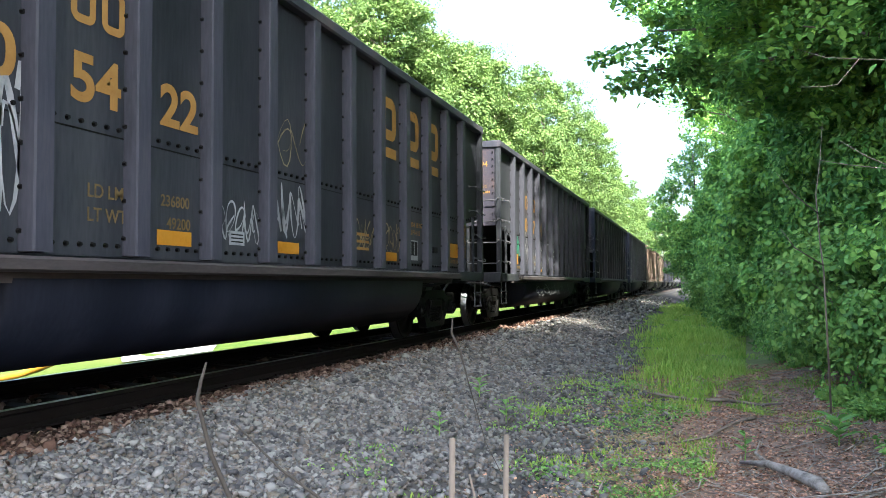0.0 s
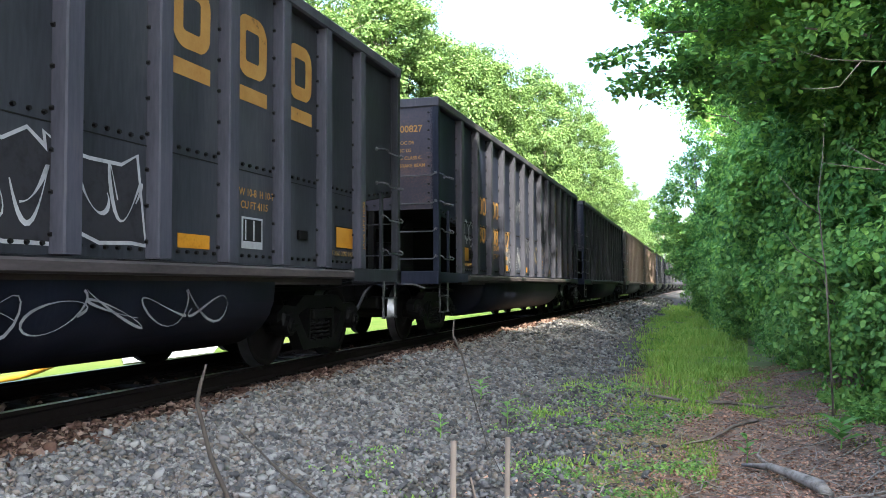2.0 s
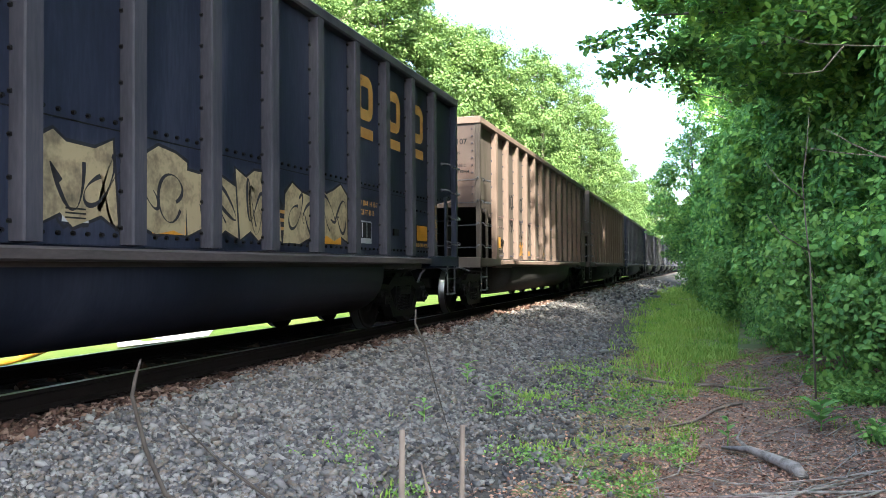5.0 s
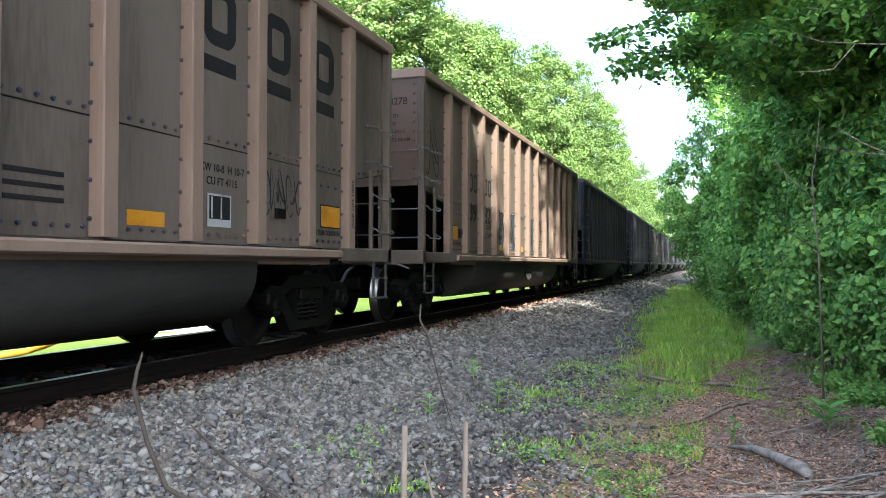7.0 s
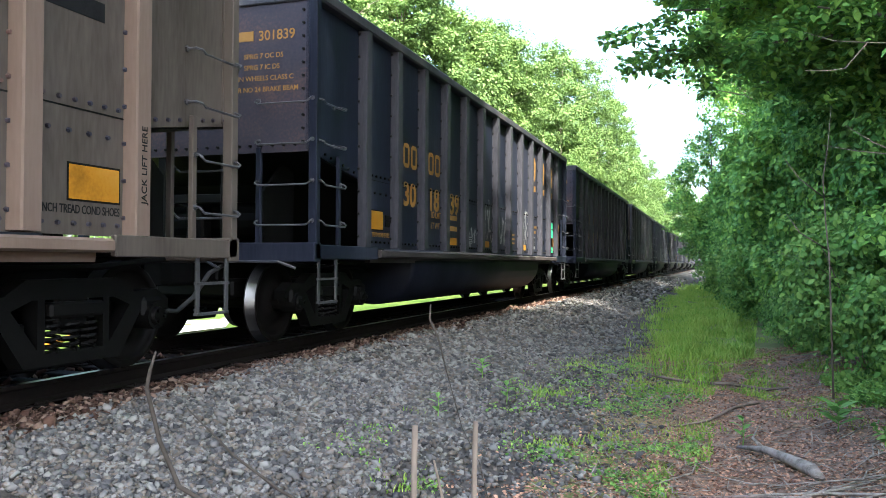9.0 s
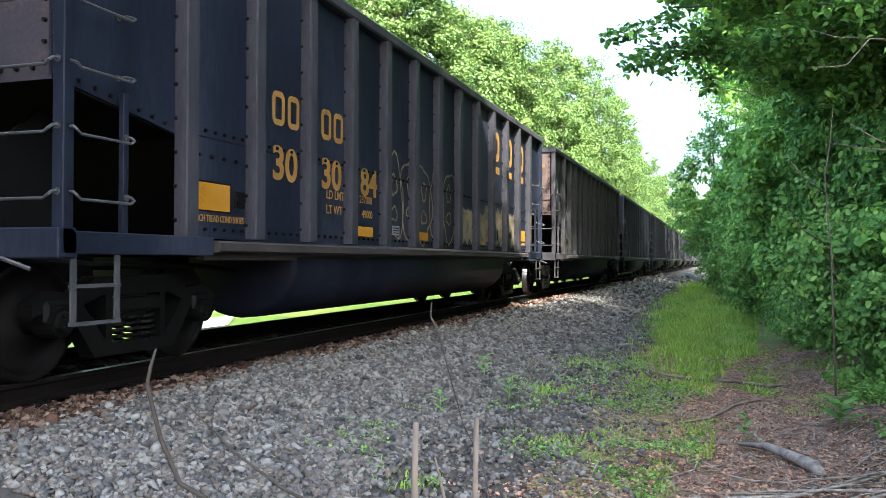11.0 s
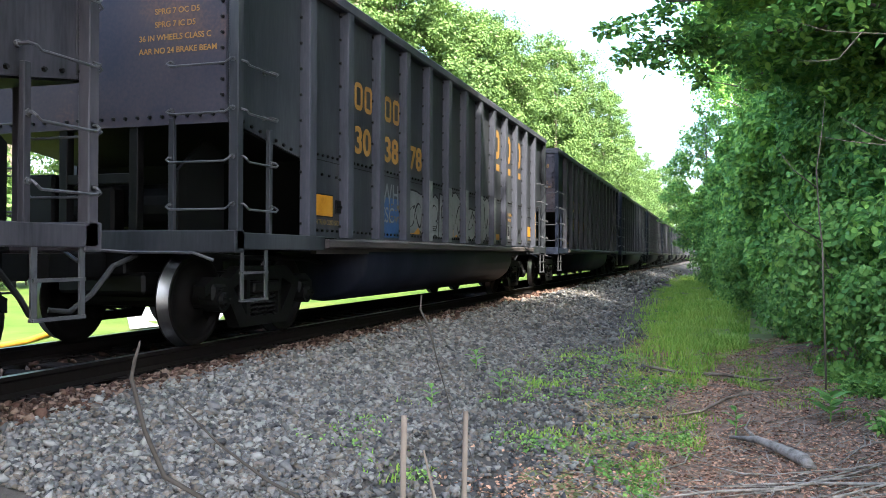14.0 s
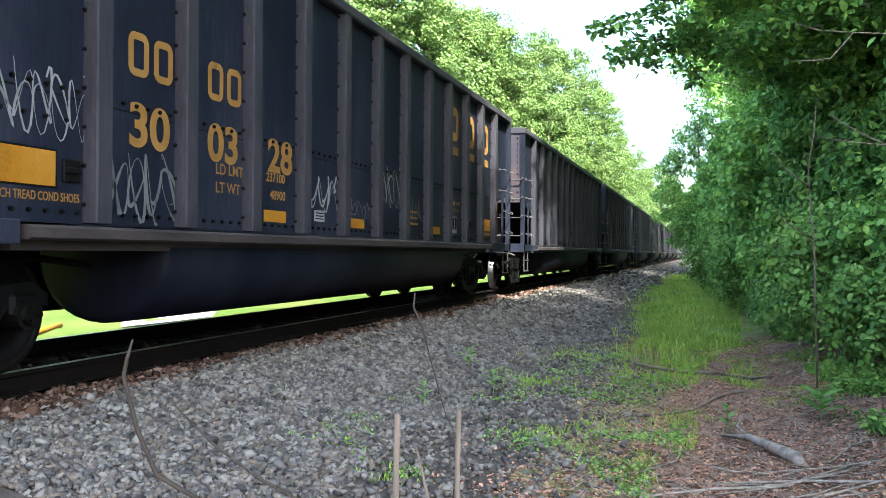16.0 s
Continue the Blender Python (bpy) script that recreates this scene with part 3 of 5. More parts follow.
    for side in (1, -1):
        bm = bmesh.new()
        xa, xb = side * 0.93, side * 1.07
        # frame as bars round the spring window
        top = [(-1.12, 0.50), (-1.12, 0.60), (-0.95, 0.69), (-0.68, 0.67), (-0.48, 0.79), (0.48, 0.79), (0.68, 0.67), (0.95, 0.69), (1.12, 0.60), (1.12, 0.50),
               (0.95, 0.55), (0.72, 0.53), (0.42, 0.64), (-0.42, 0.64), (-0.72, 0.53), (-0.95, 0.55)]
        extrude_profile(bm, top, xa, xb)
        extrude_profile(bm, [(-0.50, 0.15), (0.50, 0.15), (0.46, 0.25), (-0.46, 0.25)], xa, xb)
        for e in (1, -1):
            extrude_profile(bm, [(e * 0.78, 0.55), (e * 0.64, 0.6), (e * 0.34, 0.24), (e * 0.50, 0.16)], xa, xb)
            extrude_profile(bm, [(e * 0.30, 0.24), (e * 0.37, 0.24), (e * 0.37, 0.66), (e * 0.30, 0.66)], xa, xb)
            box(bm, side * 1.0 - 0.1, side * 1.0 + 0.1, e * 0.89 - 0.13, e * 0.89 + 0.13, 0.44, 0.62, 0.03)
        out["side_frame", side] = bm
        bm = bmesh.new()
        for yy in (-0.19, 0.0, 0.19):
            turns, seg = 5, 10
            pts = [(side * 1.0 + 0.07 * math.cos(k * math.tau / seg), yy + 0.07 * math.sin(k * math.tau / seg), 0.25 + 0.25 * k / (turns * seg)) for k in range(turns * seg + 1)]
            tube(bm, pts, 0.016, 5)
        box(bm, side * 1.0 - 0.11, side * 1.0 + 0.11, -0.28, 0.28, 0.5, 0.62, 0.02)
        out["spring_nest", side] = bm
    bm = bmesh.new()
    for e in (1, -1):
        box(bm, -0.95, 0.95, e * 0.36 - 0.05, e * 0.36 + 0.05, 0.36, 0.46, 0.01)
        for side in (1, -1):
            box(bm, side * 0.75 - 0.05, side * 0.75 + 0.05, e * 0.36, e * 0.44, 0.3, 0.56, 0.01)
    out["brake_beam"] = bm
    # wheelset about its axle: lathe outlines (x, r)
    bm = bmesh.new()
    seg = 36
    for side in (1, -1):
        prof = [(0.82, 0.10), (0.82, 0.16), (0.775, 0.20), (0.76, 0.36), (0.80, 0.395), (0.82, 0.40), (0.82, 0.447), (0.812, 0.456), (0.715, 0.46), (0.70, 0.485), (0.685, 0.488), (0.683, 0.40),
                (0.72, 0.36), (0.735, 0.2), (0.68, 0.15), (0.68, 0.09)]
        last = first = None
        for k in range(seg):
            c, s = math.cos(k * math.tau / seg), math.sin(k * math.tau / seg)
            ring = [bm.verts.new((side * x, r * c, r * s)) for x, r in prof]
            if last:
                for j in range(len(prof) - 1):
                    f = bm.faces.new((last[j], last[j + 1], ring[j + 1], ring[j]))
                    f.material_index = 1 if j in (7, 8) else 0
                    f.smooth = True
            else:
                first = ring
            last = ring
        for j in range(len(prof) - 1):
            f = bm.faces.new((last[j], last[j + 1], first[j + 1], first[j]))
            f.material_index = 1 if j in (7, 8) else 0
    cyl(bm, (-1.0, 0, 0), (1.0, 0, 0), 0.085, seg=14)
    out["wheelset"] = bm
    for side in (1, -1):
        bm = bmesh.new()
        cyl(bm, (side * 0.93, 0, 0), (side * 1.13, 0, 0), 0.115, seg=16)
        cyl(bm, (side * 1.13, 0, 0), (side * 1.165, 0, 0), 0.085, 0.075, seg=16)
        for k in range(3):
            a = k * math.tau / 3
            cyl(bm, (side * 1.16, 0.05 * math.cos(a), 0.05 * math.sin(a)), (side * 1.185, 0.05 * math.cos(a), 0.05 * math.sin(a)), 0.02, seg=6)
        out["bearing_cap", side] = bm
    return out


def side_rivets():
    """Bolt heads along ribs, seams and posts, both sides and both ends."""
    spots = []
    for side in (1, -1):
        n = (side, 0, 0)
        for i in range(1, 14):
            y = rib_y(i)
            for e in (-0.105, 0.105):
                for k in range(10):
                    spots.append(((side * SKIN, y + e, SILL_Z + 0.16 + 0.28 * k), n))
        for i in range(1, 13):
            for k in range(6):
                y = rib_y(i) + 0.17 + (RIB_STEP - 0.34) * k / 5
                spots.append(((side * SKIN, y, 2.05), n))
                spots.append(((side * SKIN, y, SILL_Z + 0.10), n))
                if i in (1, 12) and k < 4:
                    spots.append(((side * SKIN, rib_y(i) + 0.22 + 0.19 * k, 1.83), n))
        for end in (1, -1):
            y = -end * (Y0 + 0.05)
            for k in range(11):
                spots.append(((side * (SKIN + 0.012), y, 2.25 + 0.145 * k), n))
                spots.append(((side * (SKIN - 0.06), -end * Y0, 2.25 + 0.145 * k), (0, end, 0)))
            for k in range(8):
                t = k / 7
                spots.append(((side * SKIN, -end * (Y0 + 0.08 + t * 1.1), 2.20 - t * 0.17), n))
    for end in (1, -1):
        for k in range(20):
            spots.append(((-1.33 + 0.14 * k, -end * Y0, 2.22), (0, end, 0)))
    return rivet_mesh(spots)


def writing(body, size, parent, mat, y, z, x=None, upright=0.0, end=False, name="stencil", squeeze=1.0, bold=0.012):
    """Painted text on the side that faces +X, or on the leading end."""
    cu = bpy.data.curves.new(name, "FONT")
    cu.body, cu.size, cu.extrude, cu.offset = body, size, 0.001, bold * size
    cu.resolution_u = 6
    cu.materials.append(mat)
    ob = new(name, cu)
    ob.parent = parent
    if end:
        ob.matrix_basis = pose(y, Y0 - 0.004, z, 90, 0, 0) @ Matrix.Diagonal((squeeze, 1, 1, 1))
    else:
        ob.matrix_basis = pose(SKIN + 0.004 if x is None else x, y, z, 90, 0, 90) @ pose(0, 0, 0, 0, 0, upright) @ Matrix.Diagonal((squeeze, 1, 1, 1))
    return ob


def patch(name, parent, mat, y0, y1, z0, z1, x=None, label="", end=False):
    """A flat painted or screwed-on rectangle on the side (or leading end)."""
    x = SKIN + 0.003 if x is None else x
    bm = bmesh.new()
    if end:
        box(bm, y0, y1, Y0 - 0.005, Y0 - 0.001, z0, z1)
    else:
        box(bm, x - 0.002, x + 0.002, y0, y1, z0, z1)
    return part(name, bm, mat, parent, label)


def hollow_block(name, parent, mat, y0, y1, z0, z1, stroke):
    """A painted block with rounded corners and an open middle."""
    bm = bmesh.new()
    rings = []
    for inset in (0.0, stroke):
        c, h, w, r = ((y0 + y1) / 2, (z0 + z1) / 2), (z1 - z0) / 2 - inset, (y1 - y0) / 2 - inset, max(0.02, (y1 - y0) * 0.34 - inset)
        ring = []
        for k in range(24):
            a = math.tau * k / 24
            q = (math.copysign(w - r, math.cos(a)), math.copysign(h - r, math.sin(a)))
            ring.append(bm.verts.new((SKIN + 0.004, c[0] + q[0] + r * math.cos(a), c[1] + q[1] + r * math.sin(a))))
        rings.append(ring)
    for k in range(24):
        bm.faces.new((rings[0][k], rings[0][(k + 1) % 24], rings[1][(k + 1) % 24], rings[1][k]))
    return part(name, bm, mat, parent)


def scrawl(parent, mat, seed, y0, y1, z0, z1, width=0.022, strokes=5, x=None, loops=3):
    """Sprayed loops and strokes: flat ribbons that overlap."""
    rnd = random.Random(seed)
    bm = bmesh.new()
    x = SKIN + 0.004 if x is None else x
    for s in range(strokes):
        a0 = y0 + (y1 - y0) * (s + 0.1) / strokes
        a1 = y0 + (y1 - y0) * (s + 1.15) / strokes
        pts = []
        ph, k1, k2 = rnd.uniform(0, 6), rnd.uniform(0.8, 1.6), rnd.uniform(1.2, 2.6)
        n = 26
        for k in range(n + 1):
            t = k / n
            yy = a0 + (a1 - a0) * (0.5 + 0.48 * math.sin(ph + k1 * loops * t * 2.4))
            zz = z0 + (z1 - z0) * (0.5 + 0.46 * math.sin(ph * 1.7 + k2 * loops * t * 2.0) * (0.7 + 0.3 * math.cos(3 * t)))
            pts.append(Vector((x, yy, zz)))
        last = None
        for k, p in enumerate(pts):
            w = (pts[min(k + 1, n)] - pts[max(k - 1, 0)])
            if w.length < 1e-5:
                continue
            w.normalize()
            side = Vector((0, -w.z, w.y)) * width * (0.6 + 0.4 * math.sin(k * 0.5 + ph))
            pair = [bm.verts.new(p - side), bm.verts.new(p + side)]
            if last:
                bm.faces.new((last[0], last[1], pair[1], pair[0]))
            last = pair
        x += 0.0006
    return part("graffiti", bm, mat, parent, "sprayed graffiti scrawl")


SHARED = {}


def shared(kind, paints):
    """The meshes of a paint scheme, made once."""
    if kind in SHARED:
        return SHARED[kind]
    skin, rib, endp, chord, tub = paints
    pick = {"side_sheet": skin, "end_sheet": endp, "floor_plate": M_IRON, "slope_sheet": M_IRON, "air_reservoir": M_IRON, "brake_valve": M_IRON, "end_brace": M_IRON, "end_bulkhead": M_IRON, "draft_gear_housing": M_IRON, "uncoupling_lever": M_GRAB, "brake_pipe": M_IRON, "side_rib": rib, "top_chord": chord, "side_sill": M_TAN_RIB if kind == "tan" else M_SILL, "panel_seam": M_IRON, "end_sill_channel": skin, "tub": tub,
            "end_chord": chord, "end_sill": skin, "draft_sill": M_IRON, "coupler": M_IRON, "air_hose": M_RUBBER, "corner_post": skin, "corner_plate": skin,
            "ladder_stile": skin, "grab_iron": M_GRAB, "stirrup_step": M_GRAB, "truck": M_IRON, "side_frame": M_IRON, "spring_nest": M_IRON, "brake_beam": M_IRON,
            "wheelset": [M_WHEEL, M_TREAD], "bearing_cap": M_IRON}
    res = {}
    for key, bm in car_meshes().items():
        name = key if isinstance(key, str) else key[0]
        res[key] = bm_mesh(name, bm, pick[name], name == "tub")
    v, f = side_rivets()
    res["bolt_head"] = mesh_of("bolt_head", v, f, M_RUSTY if kind == "tan" else M_IRON)
    SHARED[kind] = res
    return res


AXLES = []


def build_car(kind, label):
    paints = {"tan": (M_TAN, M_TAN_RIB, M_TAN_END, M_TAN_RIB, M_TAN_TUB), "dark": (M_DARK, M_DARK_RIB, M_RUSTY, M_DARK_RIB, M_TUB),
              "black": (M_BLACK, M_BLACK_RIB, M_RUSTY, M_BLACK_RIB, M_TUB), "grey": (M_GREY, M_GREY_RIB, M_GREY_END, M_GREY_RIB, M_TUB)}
    set_length(kind)
    meshes = shared(kind, paints[kind])
    car = thing("coal_car", label, "freight car", group="cars of the train")
    for key, me in meshes.items():
        name = key if isinstance(key, str) else key[0]
        if name in ("truck", "side_frame", "spring_nest", "brake_beam", "wheelset", "bearing_cap", "side_rib"):
            continue
        part(name, me, None, car)
    for side in (0, 180):
        for i in range(1, 14):
            r = part("side_rib", meshes["side_rib"], None, car)
            r.matrix_basis = pose(SKIN if side == 0 else -SKIN, rib_y(i), 0, 0, 0, side)
    for end in (1, -1):
        tr = part("truck", meshes["truck"], None, car, "cast iron freight truck")
        tr.location = (0, -end * (Y0 + 1.39), 0)
        for side in (1, -1):
            part("side_frame", meshes["side_frame", side], None, tr)
            part("spring_nest", meshes["spring_nest", side], None, tr)
            for e in (1, -1):
                cap = part("bearing_cap", meshes["bearing_cap", side], None, tr)
                cap.location = (0, e * 0.89, 0.457)
        part("brake_beam", meshes["brake_beam"], None, tr)
        for e in (1, -1):
            ws = part("wheelset", meshes["wheelset"], None, tr, "steel wheelset with bright treads")
            ws.location = (0, e * 0.89, 0.457)
            AXLES.append((ws, e * 0.89))
    return car


def mark(car, number, ink, base=1.72, reflect=M_YELLOW):
    """Lettering of one car: number, stencils, logo blocks, reflective patches."""
    pairs = (number[:2], number[2:4], number[4:6])
    inset = 0.32 if base > 2 else 0.37
    for k, p in enumerate(pairs):
        writing(p, 0.47, car, ink, rib_y(2 + k) + inset, base + 0.03, name="car_number", squeeze=1.12, bold=0.028)
    # the maker's initials, as plain open blocks
    for i, off in ((2, 0.0), (2, 0.31), (3, 0.0), (3, 0.31)):
        hollow_block("initial_block", car, ink, rib_y(i) + inset + off, rib_y(i) + inset + off + 0.25, base + 0.57, base + 0.92, 0.062)
    # large emblem: plain open blocks, each over a bar
    first = 9 if base > 2 else 10
    for i in (first, first + 1, first + 2):
        y = rib_y(i) + 0.2
        hollow_block("emblem_block", car, ink, y, y + 0.55, 2.90, 3.50, 0.15)
        patch("emblem_bar", car, ink, y, y + 0.55, 2.66, 2.80)
    low = 1.66 if base < 2 else 1.56
    small = M_FADED if base > 2 else ink
    writing("LD LMT", 0.14, car, small, rib_y(3) + 0.50, low - 0.03)
    writing("LT WT", 0.14, car, small, rib_y(3) + 0.50, low - 0.20)
    weights = {"300328": ("237100", "48900"), "397107": ("237200", "48800"), "303084": ("237000", "49000"), "305422": ("236800", "49200")}.get(number)
    for j, z in enumerate((low - 0.02, low - 0.20)):
        if weights:
            writing(weights[j], 0.13, car, small, rib_y(4) + (0.34 if j == 0 else 0.42), z)
        else:
            patch("stencil_bar", car, small, rib_y(4) + 0.36, rib_y(4) + 0.78, z, z + 0.08)
    for i, ya, yb in ((1, 0.14, 0.70), (4, 0.30, 0.76), (6, 0.28, 0.74), (9, 0.30, 0.76), (12, 0.42, 0.92)):
        za, zb = (1.36, 1.60) if i in (1, 12) else (1.225, 1.345)
        patch("reflector", car, reflect, rib_y(i) + ya, rib_y(i) + yb, za, zb, label="yellow reflective strip")
        if i in (1, 12):
            patch("reflector_backing", car, M_IRON, rib_y(i) + ya - 0.015, rib_y(i) + yb + 0.015, za - 0.015, zb + 0.015, SKIN + 0.0005)
            writing("2 INCH TREAD COND SHOES", 0.085, car, small, rib_y(i) + 0.12, 1.26, squeeze=0.72)
    frame_bar = rib_y(1) + 0.76
    bm = bmesh.new()
    box(bm, SKIN, SKIN + 0.025, frame_bar, frame_bar + 0.16, 1.40, 1.56, 0.006)
    box(bm, SKIN + 0.01, SKIN + 0.04, frame_bar + 0.01, frame_bar + 0.15, 1.46, 1.50, 0.004)
    part("routing_card_holder", bm, M_IRON, car)
    patch("consolidated_stencil", car, M_CHALK, rib_y(5) + 0.36, rib_y(5) + 0.62, 1.27, 1.40, label="small white stencil plate with dark lines")
    for j in range(3):
        patch("stencil_line", car, M_BLACK_LETTER, rib_y(5) + 0.39, rib_y(5) + 0.59, 1.295 + 0.033 * j, 1.307 + 0.033 * j, SKIN + 0.0065)
    # clearance plate and small stencils
    y = rib_y(10) + 0.3
    patch("data_plate", car, M_CHALK, y, y + 0.38, 1.26, 1.56, label="white stencilled frame with black panels")
    patch("data_panel", car, M_BLACK_LETTER, y + 0.025, y + 0.355, 1.33, 1.54, SKIN + 0.006)
    for a in (0.05, 0.20):
        patch("data_tick", car, M_CHALK, y + a, y + a + 0.02, 1.34, 1.53, SKIN + 0.009)
    writing("XW 10-8  H 10-7", 0.10, car, ink, rib_y(10) + 0.18, 1.76)
    writing("CU FT 4115", 0.10, car, ink, rib_y(10) + 0.28, 1.64)
    for k in range(3):
        patch("stencil_bar", car, ink, rib_y(8) + 0.2, rib_y(8) + 0.72, 1.52 - 0.09 * k, 1.555 - 0.09 * k)
    writing("JACK LIFT HERE", 0.085, car, ink, rib_y(13) + 0.03, 1.36, HALF + 0.002, upright=90)
    # defect card holder
    bm = bmesh.new()
    box(bm, SKIN, SKIN + 0.03, rib_y(11) + 0.42, rib_y(11) + 0.62, 1.4, 1.5, 0.006)
    part("card_holder", bm, M_IRON, car)
    # the leading end
    writing(number, 0.155, car, ink, 0.86, 3.40, end=True, name="car_number")
    patch("initial_bar", car, ink, 0.55, 0.80, 3.40, 3.51, end=True)
    for k, txt in enumerate(("SPRG 7 OC D5", "SPRG 7 IC D5", "36 IN WHEELS CLASS C", "AAR NO 24 BRAKE BEAM")):
        writing(txt, 0.078, car, ink, 0.68 if k < 2 else 0.50, 3.20 - 0.125 * k, end=True)


def piece(car, seed, fill, edge, i0, i1, z0, z1, letters):
    """A large sprayed piece: crowded slanted block shapes over a sprayed outline, with lines drawn across them."""
    rnd = random.Random(seed)
    ya, yb = rib_y(i0) + 0.1, rib_y(i1) - 0.1
    w = (yb - ya) / letters
    for k in range(letters):
        y, x = ya + k * w, SKIN + 0.003 + 0.0004 * (k % 3)
        lo = z0 + rnd.uniform(0, 0.10) * (z1 - z0)
        hi = z1 - rnd.uniform(0, 0.22) * (z1 - z0)
        lean = rnd.uniform(-0.12, 0.18) * w
        cuts = [y + w * f for f in (0.02, 0.24 + rnd.uniform(-0.05, 0.05), 0.5 + rnd.uniform(-0.08, 0.08), 0.76 + rnd.uniform(-0.05, 0.05), 0.98)]
        tops = [hi - rnd.uniform(0, 0.22) * (hi - lo) for _ in cuts]
        feet = [lo + rnd.uniform(0, 0.20) * (hi - lo) * (j % 2) for j, _ in enumerate(cuts)]
        for mat, g, up in ((edge, 0.028, 0.0), (fill, 0.0, 0.0022)):
            bm = bmesh.new()
            low = [bm.verts.new((x + up, c + (g if j == 4 else -g if j == 0 else 0), f - g)) for j, (c, f) in enumerate(zip(cuts, feet))]
            top = [bm.verts.new((x + up, c + lean + (g if j == 4 else -g if j == 0 else 0), t + g)) for j, (c, t) in enumerate(zip(cuts, tops))]
            for j in range(4):
                bm.faces.new((low[j], low[j + 1], top[j + 1], top[j]))
            part("graffiti", bm, mat, car, "sprayed block lettering shape")
        scrawl(car, edge, seed * 13 + k, y + 0.12 * w, y + 0.88 * w, lo + 0.1 * (hi - lo), hi - 0.15 * (hi - lo), 0.020, 2, SKIN + 0.0065, 2)


def bubbles(car, mat, seed, i0, i1, z0, z1, letters, width=0.022):
    """Round sprayed outlines that lean on one another, each with a small inner ring."""
    rnd = random.Random(seed)
    ya, yb = rib_y(i0) + 0.12, rib_y(i1) - 0.1
    w = (yb - ya) / letters
    for k in range(letters):
        c = ya + (k + 0.5) * w
        zc, hh = (z0 + z1) / 2 + rnd.uniform(-0.06, 0.06), (z1 - z0) / 2
        for sy, sz, dz in ((0.58 * w, hh, 0.0), (0.17 * w, 0.24 * hh, 0.36 * hh), (0.20 * w, 0.16 * hh, -0.34 * hh)):
            bm = bmesh.new()
            ph, last = rnd.uniform(0, 6), None
            for j in range(29):
                a = math.tau * j / 28
                r = 1 + 0.13 * math.sin(3 * a + ph) + 0.07 * math.sin(5 * a + 2 * ph)
                n = Vector((0, math.cos(a), math.sin(a)))
                p = Vector((SKIN + 0.0035 + 0.0005 * k, c + sy * r * math.cos(a), zc + dz + sz * r * math.sin(a)))
                pair = (bm.verts.new(p - n * width * 0.6), bm.verts.new(p + n * width * 0.6))
                if last:
                    bm.faces.new((last[0], last[1], pair[1], pair[0]))
                last = pair
            part("graffiti", bm, mat, car, "round sprayed outline")


